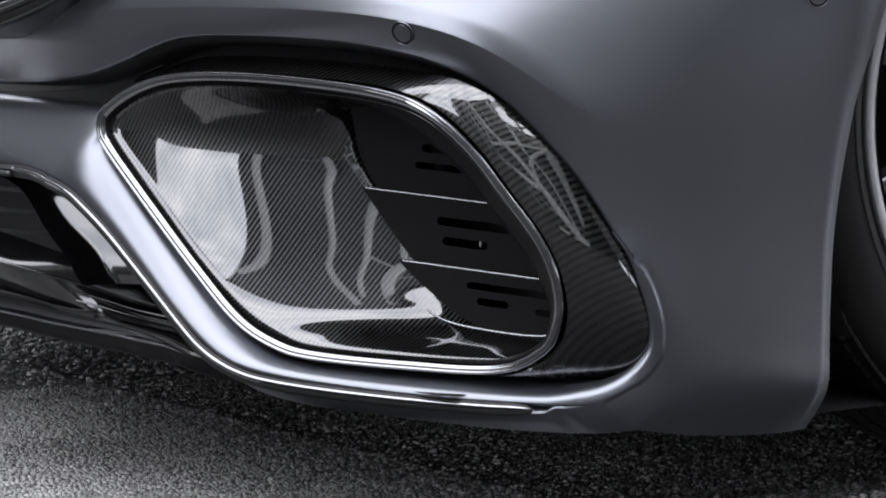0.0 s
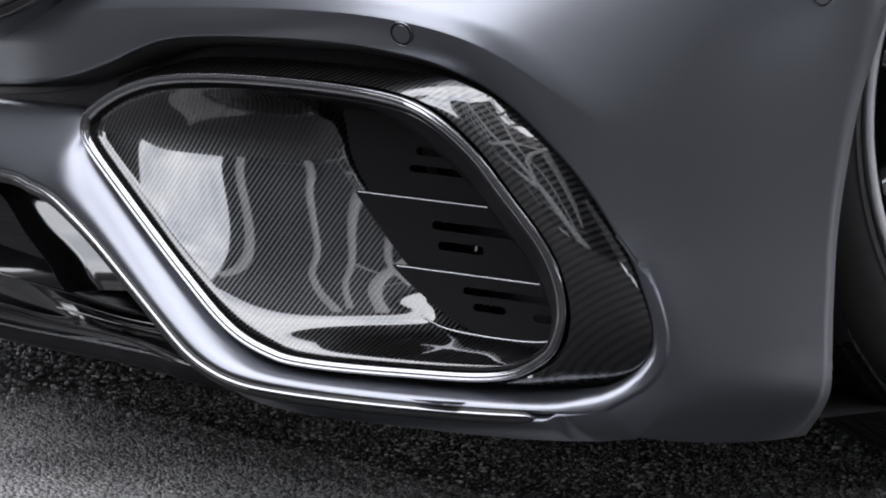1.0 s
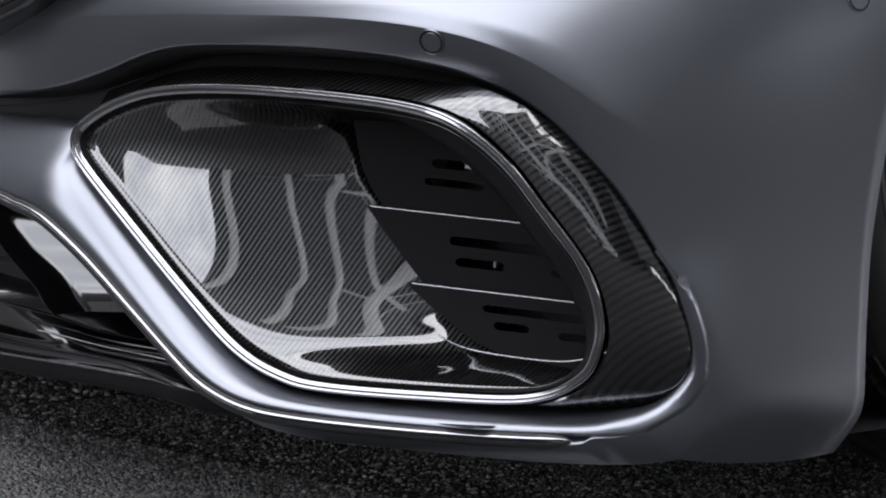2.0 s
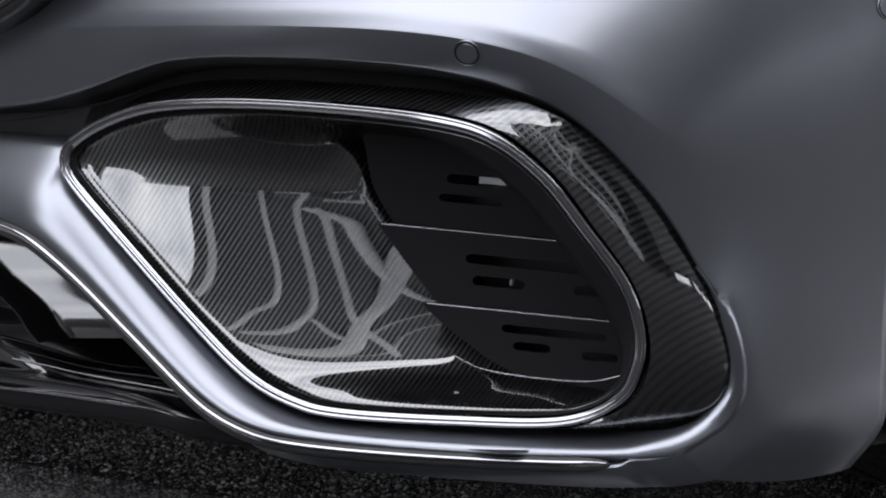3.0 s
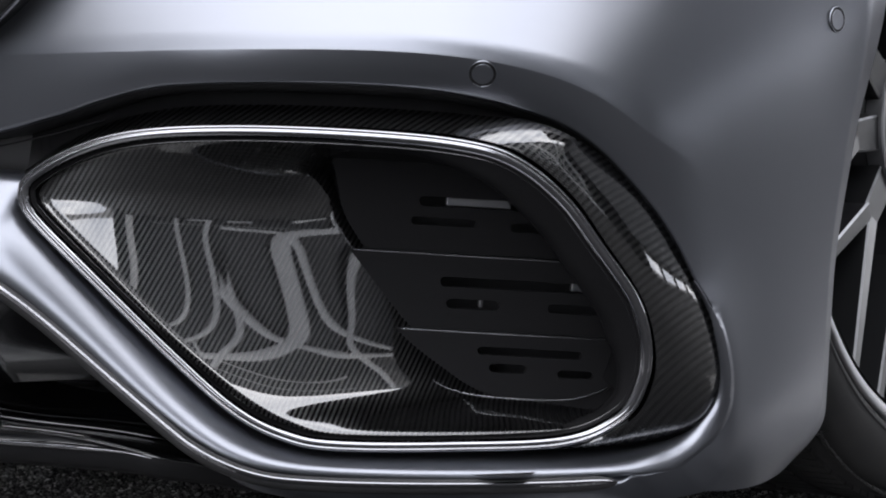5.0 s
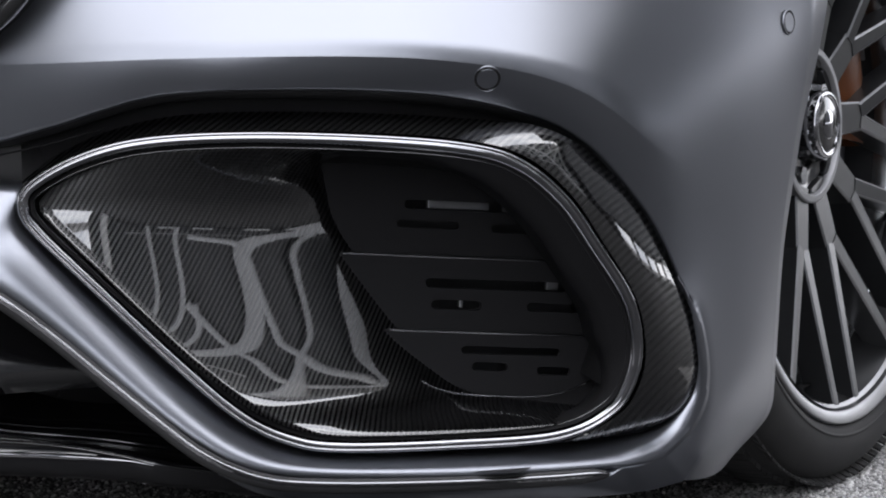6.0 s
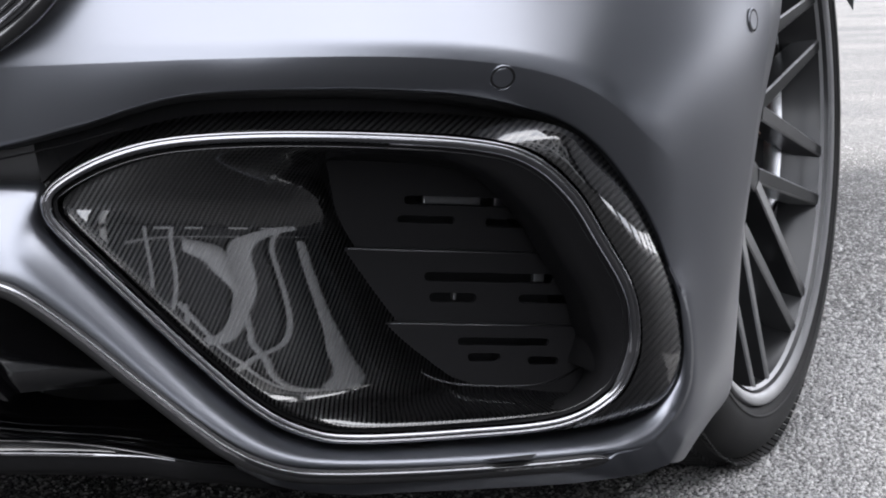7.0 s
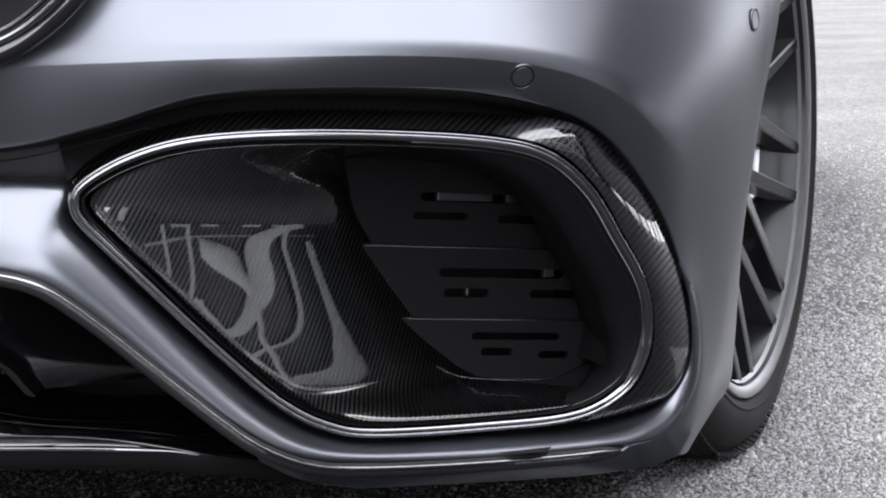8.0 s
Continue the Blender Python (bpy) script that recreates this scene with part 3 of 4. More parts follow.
def join_moulding(sheets):
    """One bmesh of several sheets, welded where the second and third meet the first."""
    bm = bmesh.new()
    marks = []
    for s in sheets:
        me = bpy.data.meshes.new("sheet")
        s.to_mesh(me)
        s.free()
        bm.from_mesh(me)
        bpy.data.meshes.remove(me)
        bm.verts.ensure_lookup_table()
        marks.append(len(bm.verts))
    first = bm.verts[:marks[0]]
    edge = [v for v in first if v.link_faces and (v.is_boundary or v.co.z < 0.125)]
    pairs = {}
    for v in bm.verts[marks[0]:]:
        if not v.link_faces or v.co.x < 0.19:
            continue
        near = min(edge, key=lambda q: (q.co - v.co).length_squared)
        if (near.co - v.co).length < 0.0021:
            pairs[v] = near
    bmesh.ops.weld_verts(bm, targetmap=pairs)
    line = P[14 * STEPS:18 * STEPS:3]
    seam = [v for v in bm.verts if v.link_faces and not v.is_boundary and v.co.x > 0.2 and min((v.co - p).length for p in line) < 0.007]
    # ease the seam, leaving the hidden inner lips out of it
    round_it = {v: [e.other_vert(v) for e in v.link_edges if not e.other_vert(v).is_boundary] for v in seam}
    for _ in range(40):
        moved = {v: v.co.lerp(sum((q.co for q in near_by), Vector()) / len(near_by), 0.5) for v, near_by in round_it.items() if len(near_by) > 2}
        for v, co in moved.items():
            v.co = co
    return bm
skin = part("bumper_skin", join_moulding([sheet(skin_rows), sheet(blade_rows, flip=True), sheet(rows, flip=True)]), PAINT, car, "satin grey painted bumper corner with lower blade")

# carbon brow round the top and outside of the ring
BROW = [((-0.212, -0.110, 0.352), (-0.2135, -0.1105, 0.3535)), ((-0.190, -0.106, 0.366), (-0.192, -0.108, 0.3715)), ((-0.150, -0.094, 0.379), (-0.154, -0.097, 0.3890)),
        ((-0.104, -0.080, 0.3865), (-0.108, -0.084, 0.3995)), ((-0.055, -0.063, 0.388), (-0.058, -0.067, 0.4015)), ((0.019, -0.037, 0.3845), (0.019, -0.040, 0.3985)),
        ((0.090, -0.010, 0.377), (0.092, -0.009, 0.3920)), ((0.134, 0.008, 0.3635), (0.144, 0.019, 0.382)), ((0.163, 0.030, 0.333), (0.173, 0.063, 0.355)),
        ((0.181, 0.053, 0.294), (0.198, 0.096, 0.315)), ((0.197, 0.077, 0.253), (0.217, 0.132, 0.256)), ((0.201, 0.091, 0.217), (0.224, 0.156, 0.203)),
        ((0.196, 0.097, 0.185), (0.221, 0.161, 0.172)), ((0.178, 0.095, 0.157), (0.205, 0.149, 0.147)), ((0.140, 0.076, 0.139), (0.165, 0.115, 0.137)), ((0.100, 0.052, 0.138), (0.110, 0.072, 0.137))]
QI, QO = (station_curve([s[i] for s in BROW], 12) for i in range(2))
lie_back = [min(1.0, max(0.0, i / 10)) * min(1.0, max(0.0, (90 - i) / 18)) for i in range(len(QO))]
QO = [c - FACE * 0.020 * g - Vector((0, 0, 0.001)) * g for c, g in zip(QO, lie_back)]
QI = [a.lerp(min(ring_path, key=lambda r: (r - a).length_squared), 0.22) for a in QI]
bulge = [0.10 + 0.90 * min(1.0, max(0.0, (i - 72) / 24)) for i in range(len(QI))]
rows = [[a - FACE * 0.03 for a in QI], [a - FACE * 0.003 for a in QI], [a + FACE * 0.0005 for a in QI]]
for f, d in ((0.08, 0.003), (0.3, 0.0055), (0.55, 0.006), (0.8, 0.004), (1.0, 0.0)):
    rows.append([a.lerp(c, f) + FACE * d * g for a, c, g in zip(QI, QO, bulge)])
rows.append([c - FACE * 0.02 for c in QO])
far_edge = [min(P, key=lambda p: (p - c).length_squared) for c in QO]
back_rows = [QO, [c - FACE * 0.012 for c in QO], [p - FACE * 0.05 + (pod_mid - p).normalized() * 0.002 for p in far_edge]]
part("pod_backing", sheet(back_rows), BLACK, car, "black closing panel behind the carbon pod")
part("carbon_brow", weave_uv(sheet(rows), (0.80, 0.60, 0.0), (-0.10, 0.62, 0.78)), CARBON, car, "gloss carbon-fibre pod around the intake", 40)

# carbon scoop leading to the shutter: a saddle, rolling inwards along its length and hollow from roof to floor
SCOOP = [((0.030, -0.033, 0.369), (-0.030, 0.030, 0.358)), ((-0.060, -0.066, 0.3735), (-0.037, 0.020, 0.354)), ((-0.124, -0.088, 0.371), (-0.036, 0.022, 0.346)),
         ((-0.165, -0.101, 0.361), (-0.035, 0.025, 0.337)), ((-0.193, -0.111, 0.346), (-0.034, 0.027, 0.329)), ((-0.198, -0.112, 0.334), (-0.033, 0.029, 0.321)), ((-0.190, -0.110, 0.322), (-0.029, 0.034, 0.307)),
         ((-0.160, -0.098, 0.287), (-0.018, 0.0455, 0.285)), ((-0.105, -0.074, 0.222), (0.014, 0.0745, 0.224)), ((-0.064, -0.056, 0.182), (0.036, 0.088, 0.191)),
         ((-0.034, -0.038, 0.164), (0.050, 0.096, 0.1765)), ((-0.004, -0.018, 0.156), (0.066, 0.106, 0.1685)), ((0.065, 0.029, 0.152), (0.095, 0.128, 0.162)),
         ((0.120, 0.066, 0.152), (0.130, 0.152, 0.155)), ((0.148, 0.084, 0.155), (0.165, 0.175, 0.155))]
SI, SB = (station_curve([s[i] for s in SCOOP], 12) for i in range(2))
SCOOP_FACE = Vector((0.69, -0.71, 0.12)).normalized()
SCOOP_KNOTS = np.array([0, 2, 4, 5.5, 7, 8.2, 9.2, 10.2, 11.2, 12.5, 14.0])
def eased(values):
    """A smooth run of values over the scoop's stations."""
    v = np.array(values)
    slope = np.gradient(v, SCOOP_KNOTS)
    u = np.arange(len(SI)) / 12
    i = np.clip(np.searchsorted(SCOOP_KNOTS, u, side="right") - 1, 0, len(SCOOP_KNOTS) - 2)
    h = SCOOP_KNOTS[i + 1] - SCOOP_KNOTS[i]
    t = (u - SCOOP_KNOTS[i]) / h
    return (2 * t ** 3 - 3 * t ** 2 + 1) * v[i] + (t ** 3 - 2 * t ** 2 + t) * h * slope[i] + (3 * t ** 2 - 2 * t ** 3) * v[i + 1] + (t ** 3 - t ** 2) * h * slope[i + 1]
swell = eased((0.0228, 0.0217, 0.0202, 0.0175, 0.0122, 0.0063, 0.0033, 0.0061, 0.0072, 0.0078, 0.0083))
skew = eased((-0.0020, -0.0010, 0.0, 0.0013, 0.0011, -0.0005, -0.0014, 0.0019, 0.0034, 0.0044, 0.0051))
rows = [[a + FACE * 0.004 for a in SI]]
for i in range(25):
    f = i / 24
    rows.append([a.lerp(c, f) + SCOOP_FACE * float(s * 4 * f * (1 - f) + k * 10.39 * f * (1 - f) * (1 - 2 * f)) for a, c, s, k in zip(SI, SB, swell, skew)])
rows.append([c + Vector((0.002, 0.006, 0)) for c in SB])
rows.append([c + Vector((0.004, 0.05, 0)) for c in SB])
part("carbon_scoop", weave_uv(sheet(rows, flip=True), (0.693, 0.690, 0.203), (-0.310, 0.022, 0.950)), CARBON, car, "gloss carbon-fibre scoop inside the intake")

# black inner frame between ring and shutter
def frame_width(p):
    right = min(1.0, max(0.0, (p.x - 0.05) / 0.11))
    lift = min(1.0, max(0.0, (p.z - 0.155) / 0.07))
    return 0.0075 + 0.0190 * right * right * (3 - 2 * right) * lift
inner_rows = [[], [], [], [], [], []]
for i, p in enumerate(ring_path):
    t = (ring_path[(i + 1) % len(ring_path)] - ring_path[i - 1]).normalized()
    inward = t.cross(FACE).normalized()
    if inward.dot(Vector(RING_CENTRE) - p) < 0:
        inward = -inward
    w = frame_width(p)
    for row, (a, d) in zip(inner_rows, ((0.0035, 0.002), (0.006, 0.006), (0.55 * w + 0.003, 0.008 + 0.15 * w), (w, 0.010 + 0.5 * w), (w + 0.0015, 0.014 + 0.7 * w), (w + 0.002, 0.05 + 2.0 * (w - 0.0075)))):
        row.append(p + inward * a - FACE * d)
part("inner_frame", sheet(inner_rows, close_u=True, flip=True), PANEL, car, "satin black inner frame of the intake")
for row, w in ((inner_rows[1], 0.0011),):
    part("frame_bead", sweep(row, round_profile(w, w, 8), FACE, True, RING_CENTRE), GLOSS_BLACK, car, "gloss black bead inside the frame")

# shutter: three slotted louvres, lying back from the face
SH_O = Vector((-0.017, 0.048, 0.285))
SH_E = Vector((0.143, 0.103, -0.017)).normalized()
SH_N = SH_E.cross(Vector((0, 0, 1))).normalized()
SH_U = SH_N.cross(SH_E).normalized()
if SH_U.z < 0:
    SH_U = -SH_U
def on_shutter(a, h, d=0.0):
    return SH_O + SH_E * a + SH_U * h + SH_N * d
def slot_loop(a0, a1, h0, h1, n=5):
    r, out = (h1 - h0) / 2, []
    for i in range(n + 1):
        g = math.pi / 2 + math.pi * i / n
        out.append((a0 + r + r * math.cos(g), (h0 + h1) / 2 + r * math.sin(g)))
    for i in range(n + 1):
        g = -math.pi / 2 + math.pi * i / n
        out.append((a1 - r + r * math.cos(g), (h0 + h1) / 2 + r * math.sin(g)))
    return out
def louvre(a0, a2, a1, h0, h1, slots, lift):
    """A plate with slots through it, its top edge standing proud by lift, with a rounded ledge."""
    bm = bmesh.new()
    def place(a, h, d):
        return on_shutter(a, h, d + lift * (h - h0) / (h1 - h0))
    edges = []
    for loop in [[(a0, h0), (a1, h0), (a1, h1), (a2, h1)]] + slots:
        vs = [bm.verts.new(place(a, h, 0)) for a, h in loop]
        edges += [bm.edges.new((vs[i - 1], vs[i])) for i in range(len(vs))]
    got = bmesh.ops.triangle_fill(bm, use_beauty=True, use_dissolve=False, edges=edges, normal=SH_N)
    for loop in slots:
        front = [bm.verts.new(place(a, h, 0)) for a, h in loop]
        rear = [bm.verts.new(place(a, h, -0.004)) for a, h in loop]
        for i in range(len(loop)):
            bm.faces.new((front[i - 1], front[i], rear[i], rear[i - 1]))
    last = None
    for k in range(6):
        g = math.pi / 2 * k / 5
        d, h = lift - 0.0015 + 0.0015 * math.cos(g), h1 - 0.0 + 0.0015 * math.sin(g)
        pair = [bm.verts.new(on_shutter(a, h, d)) for a in (a2, a1)]
        if last:
            f = bm.faces.new((last[0], last[1], pair[1], pair[0]))
            f.smooth = True
        last = pair
    pair = [bm.verts.new(on_shutter(a, h1 + 0.0015, -0.012)) for a in (a2, a1)]
    bm.faces.new((last[0], last[1], pair[1], pair[0]))
    bmesh.ops.recalc_face_normals(bm, faces=bm.faces[:])
    return bm
bm = bmesh.new()
rim = [on_shutter(a, h, -0.03) for a, h in ((0.06, -0.13), (0.26, -0.13), (0.26, 0.11), (-0.02, 0.11))]
inner = [on_shutter(a, h, -0.10) for a, h in ((0.06, -0.13), (0.26, -0.13), (0.26, 0.11), (-0.02, 0.11))]
rv, iv = [bm.verts.new(p) for p in rim], [bm.verts.new(p) for p in inner]
for i in range(4):
    bm.faces.new((rv[i - 1], rv[i], iv[i], iv[i - 1]))
shutter = part("air_shutter", bm, BLACK, car, "black air shutter housing with slotted louvres")
part("louvre", louvre(-0.035, -0.060, 0.235, 0.0017, 0.10, [slot_loop(0.037, 0.150, 0.0364, 0.0436), slot_loop(0.032, 0.082, 0.0219, 0.0280), slot_loop(0.108, 0.161, 0.0205, 0.0274)], 0.004), PANEL, shutter, sharp=40)
part("louvre", louvre(0.0, -0.035, 0.235, -0.0560, 0.0002, [slot_loop(0.057, 0.172, -0.0235, -0.0160), slot_loop(0.063, 0.104, -0.0400, -0.0325), slot_loop(0.141, 0.196, -0.0395, -0.0325)], 0.005), PANEL, shutter, sharp=40)
part("louvre", louvre(0.050, 0.0, 0.235, -0.1130, -0.0575, [slot_loop(0.089, 0.170, -0.0737, -0.0675), slot_loop(0.099, 0.128, -0.0867, -0.0800), slot_loop(0.152, 0.180, -0.0887, -0.0824)], 0.005), PANEL, shutter, sharp=40)
# bright metal stands for the sky's glint along the gloss louvre edges
for a0, a1, h in ((-0.010, 0.215, 0.0005), (0.030, 0.220, -0.0572)):
    line = [on_shutter(a0 + (a1 - a0) * k / 20, h, 0.0046) for k in range(21)]
    part("louvre_edge_glint", sweep(line, round_profile(0.0015, 0.0015, 8), SH_N), MACHINED, shutter, "thin louvre edge, bright for the sky's glint")
# curved sill closing the foot of the shutter
sill = spline([on_shutter(0.050, -0.0925, 0.010), on_shutter(0.075, -0.1020, 0.010), on_shutter(0.105, -0.1050, 0.010), on_shutter(0.150, -0.1050, 0.009), on_shutter(0.175, -0.1005, 0.008), on_shutter(0.20, -0.0895, 0.006)], 60)
part("sill", sweep(sill, round_profile(0.0016, 0.0016, 8), SH_N), MACHINED, shutter, "bright thin curved sill edge")
bm = bmesh.new()
turn = Matrix((SH_E, SH_U, SH_N)).transposed().to_4x4()
box(bm, (0.20, 0.20, 0.02), Matrix.Translation(on_shutter(0.13, -0.01, -0.085)) @ turn)
core = part("cooler_core", bm, BLACK, shutter, "black cooler core behind the slots")
for a, h, w in ((0.085, 0.040, 0.05), (0.128, 0.040, 0.012), (0.166, -0.020, 0.010), (0.092, -0.036, 0.003)):
    bm = bmesh.new()
    box(bm, (w, 0.007, 0.006), Matrix.Translation(on_shutter(a, h, -0.016)) @ turn, 0.001)
    part("bracket", bm, ALUMINIUM, shutter, "bare metal bracket behind the slots")
# ceiling of the intake and closing walls behind
rows = []
top = spline([(-0.06, -0.066, 0.374), (0.02, -0.037, 0.371), (0.09, -0.011, 0.363), (0.125, 0.006, 0.351), (0.150, 0.030, 0.322), (0.176, 0.062, 0.270), (0.183, 0.082, 0.215), (0.172, 0.086, 0.178)], 60)
for f in range(7):
    rows.append([p - FACE * (0.012 + 0.030 * f) + (Vector((0.06, 0.03, 0.27)) - p) * (0.10 if f else 0.06) * min(f, 2) / 2 + Vector((0, 0, 0.0)) for p in top])
part("duct_wall", sheet(rows, flip=True), PANEL, car, "satin black duct wall above the shutter")

# parking sensors let into the skin
def on_skin(p):
    p = Vector(p)
    f = min(skin.data.polygons, key=lambda q: (q.center - p).length_squared)
    nrm = f.normal if f.normal.dot(Vector((0.7, -0.7, 0))) > 0 else -f.normal
    return p - nrm * (p - f.center).dot(nrm), nrm
def sensor(at, normal, r=0.0098):
    nrm = Vector(normal).normalized()
    m = Matrix.Translation(at + nrm * 0.0007) @ nrm.to_track_quat("X", "Z").to_matrix().to_4x4()
    bm = lathe([(0.0001, 0.0005), (r * 0.77, 0.0006), (r * 0.79, 0.0004), (r * 0.80, -0.002)], 48)
    bm.transform(m)
    disc = part("parking_sensor", bm, PAINT, car, "body-coloured parking sensor disc", 20)
    bm = lathe([(r * 0.79, 0.0003), (r * 1.00, 0.0003), (r * 1.01, -0.002)], 48)
    bm.transform(m)
    part("sensor_gap", bm, PANEL, disc, "dark ring gap round the sensor", 20)
    bm = lathe([(r * 0.985, 0.0001), (r * 0.995, 0.0006), (r * 1.02, 0.0006), (r * 1.05, -0.0004)], 48)
    bm.transform(m)
    part("sensor_collar", bm, PAINT, disc)
sensor(*on_skin((0.1125, -0.0085, 0.4180)))
sensor(*on_skin((0.2725, 0.2870, 0.4483)))

# slot between bumper and blade, towards the grille
rows = [[Vector((x, y + dy, z)) for x, y in ((-0.62, -0.070), (-0.45, -0.086), (-0.33, -0.086), (-0.24, -0.07), (-0.17, -0.045))] for z, dy in ((0.44, 0.0), (0.39, 0.004), (0.375, 0.0), (0.345, -0.002), (0.33, 0.01))]
part("slot_backing", sheet(rows), BLACK, car, "black backing of the upper slot")
line = spline([(-0.60, -0.098, 0.362), (-0.40, -0.110, 0.363), (-0.28, -0.108, 0.367), (-0.21, -0.093, 0.378), (-0.16, -0.083, 0.390)], 80)
part("slot_bead", sweep(line, round_profile(0.0013, 0.0013, 8), FACE), PANEL, car)

# centre grille corner
GRILLE = [(-0.62, -0.245, 0.420), (-0.45, -0.213, 0.413), (-0.36, -0.189, 0.413), (-0.304, -0.172, 0.4235), (-0.250, -0.150, 0.441), (-0.219, -0.140, 0.458), (-0.189, -0.133, 0.486), (-0.165, -0.120, 0.530), (-0.150, -0.100, 0.590)]
g_path = spline(GRILLE, 120)
g_front = Vector((0.30, -0.95, 0.05)).normalized()
def inset(path, a, d):
    out = []
    for i, p in enumerate(path):
        t = (path[min(i + 1, len(path) - 1)] - path[max(i - 1, 0)]).normalized()
        w = t.cross(g_front).normalized()
        if w.dot(Vector((-0.45, -0.2, 0.62)) - p) < 0:
            w = -w
        out.append(p + w * a + g_front * d)
    return out
bm = sheet([inset(g_path, 0.004, -0.080), inset(g_path, 0.0008, -0.010), inset(g_path, 0.0, -0.004), inset(g_path, 0.0004, 0.003), inset(g_path, 0.002, 0.0055), inset(g_path, 0.010, 0.007), inset(g_path, 0.0125, 0.006), inset(g_path, 0.0135, 0.001)])
grille = part("grille", bm, GLOSS_BLACK, car, "gloss black grille surround with chrome line")
part("grille_chrome", sweep(inset(g_path, 0.0165, 0.006), round_profile(0.0036, 0.005, 10), g_front), CHROME, grille, "slim chrome line inside the grille surround")
part("grille_inner_edge", sweep(inset(g_path, 0.0225, 0.003), round_profile(0.004, 0.005, 10), g_front), GLOSS_BLACK, grille)
part("grille_backing", sheet([inset(g_path, 0.013, 0.001), inset(g_path, 0.016, -0.030), inset(g_path, 0.06, -0.045), [Vector((-0.45, -0.10, 0.62)) for _ in g_path]]), PANEL, grille, "dark mesh void of the grille")
for x in (-0.335, -0.285, -0.24):
    bm = bmesh.new()
    y = -0.148 + (x + 0.25) * 0.42 - 0.012
    box(bm, (0.010, 0.014, 0.16), Matrix.Translation((x - 0.01, y - 0.006, 0.553 + (0.03 if x > -0.26 else 0))), 0.003)
    part("grille_bar", bm, GLOSS_BLACK, grille, "gloss black upright grille bar")

# lower centre intake: cheek, splitter, bars
rim_line = spline([(-0.46, -0.158, 0.292), (-0.395, -0.148, 0.290), (-0.338, -0.139, 0.276), (-0.298, -0.133, 0.242), (-0.262, -0.128, 0.216), (-0.251, -0.126, 0.203), (-0.244, -0.121, 0.193)], 60)
rim_roll = [[p + Vector((-0.035, 0.06, 0.0)) for p in rim_line], [p + Vector((-0.012, 0.012, 0.0)) for p in rim_line], [p + Vector((-0.005, 0.002, 0.0)) for p in rim_line], rim_line]
rows = [rim_line]
along, behind = Vector((0.809, 0.588, 0.0)), Vector((-0.588, 0.809, 0.0))
for k in range(1, 23):
    ease = math.sin(math.pi / 2 * min(1.0, k / 4))
    rows.append([p + along * 0.005 * k + behind * (0.004 + 0.30 * (0.292 - p.z)) * ease for p in rim_line])
inner = rows[-1]
rows.append([c + Vector((0.06, 0.06, 0.0)) for c in inner])
rows.append([c + Vector((0.12, 0.22, 0.0)) for c in inner])
part("intake_cheek", sheet(rows, flip=True), GLOSS_BLACK, car, "gloss black hollow cheek of the centre intake")
part("cheek_rim", sheet(rim_roll, flip=True), BLACK, car, "black rounded rim of the hollow cheek")
roof_edge = [p - FACE * 0.004 for p in strip_path if p.x < -0.085]
part("intake_roof", sheet([roof_edge, [p + Vector((0.02, 0.05, 0.004)) for p in roof_edge], [p + Vector((0.06, 0.16, 0.0)) for p in roof_edge]]), BLACK, car, "black plastic roof of the centre intake")
lip_edge = [(-0.62, -0.190, 0.166), (-0.50, -0.150, 0.161), (-0.415, -0.127, 0.156), (-0.338, -0.108, 0.1505), (-0.242, -0.094, 0.148), (-0.195, -0.091, 0.147), (-0.153, -0.084, 0.1445), (-0.131, -0.079, 0.1405)]
e0 = spline(lip_edge, 100)
tail = [(-0.105, -0.055, 0.134), (-0.06, -0.015, 0.122), (0.04, 0.06, 0.112), (0.16, 0.16, 0.108)]
under = spline(lip_edge + tail, 130)
rows = [[p + Vector(o) for p in under] for o in ((0, 0.004, 0.0015), (0, 0.0, 0.0), (0, 0.001, -0.004), (0, 0.004, -0.012), (0.0, 0.014, -0.018), (0.02, 0.10, -0.018), (0.05, 0.5, -0.01))]
splitter = part("splitter", sheet(rows), PANEL, car, "gloss black front splitter with chrome edge")
part("splitter_strip", sweep([p + Vector((0.0, -0.0015, 0.0008)) for p in e0], round_profile(0.0030, 0.0034, 10), Vector((0.2, -0.95, 0.25)), taper=lambda f: 1.0 if f < 0.88 else 1.0 - 0.85 * (f - 0.88) / 0.12), CHROME, splitter, "slim chrome strip along the splitter edge")
e1 = spline([(-0.62, -0.183, 0.178), (-0.415, -0.118, 0.167), (-0.338, -0.100, 0.1600), (-0.242, -0.087, 0.1565), (-0.195, -0.084, 0.1530), (-0.160, -0.080, 0.1475), (-0.131, -0.076, 0.1415)] + tail, 130)
e2 = spline([(-0.62, -0.230, 0.250), (-0.44, -0.200, 0.232), (-0.347, -0.156, 0.2095), (-0.307, -0.090, 0.187), (-0.283, -0.052, 0.1715), (-0.262, -0.022, 0.1635), (-0.228, 0.019, 0.157), (-0.185, 0.055, 0.149), (-0.10, 0.10, 0.142), (0.05, 0.16, 0.135), (0.16, 0.20, 0.130)], 130)
lead = [p + Vector((0.0, 0.006, 0.002)) for p in e1]
rows = [[p + Vector((0, 0.003, 0.001)) for p in under], [p + Vector((0, 0.002, -0.002)) for p in e1], e1, lead]
for t in (0.25, 0.5, 0.75, 0.9):
    rows.append([a.lerp(c, t) - Vector((0, 0, 0.004 * math.sin(math.pi * t))) for a, c in zip(lead, e2)])
rows += [[p + Vector((0, 0, -0.0015)) for p in e2], e2, [p + Vector((0.006, 0.010, 0.001)) for p in e2], [p + Vector((0.03, 0.06, 0.004)) for p in e2]]
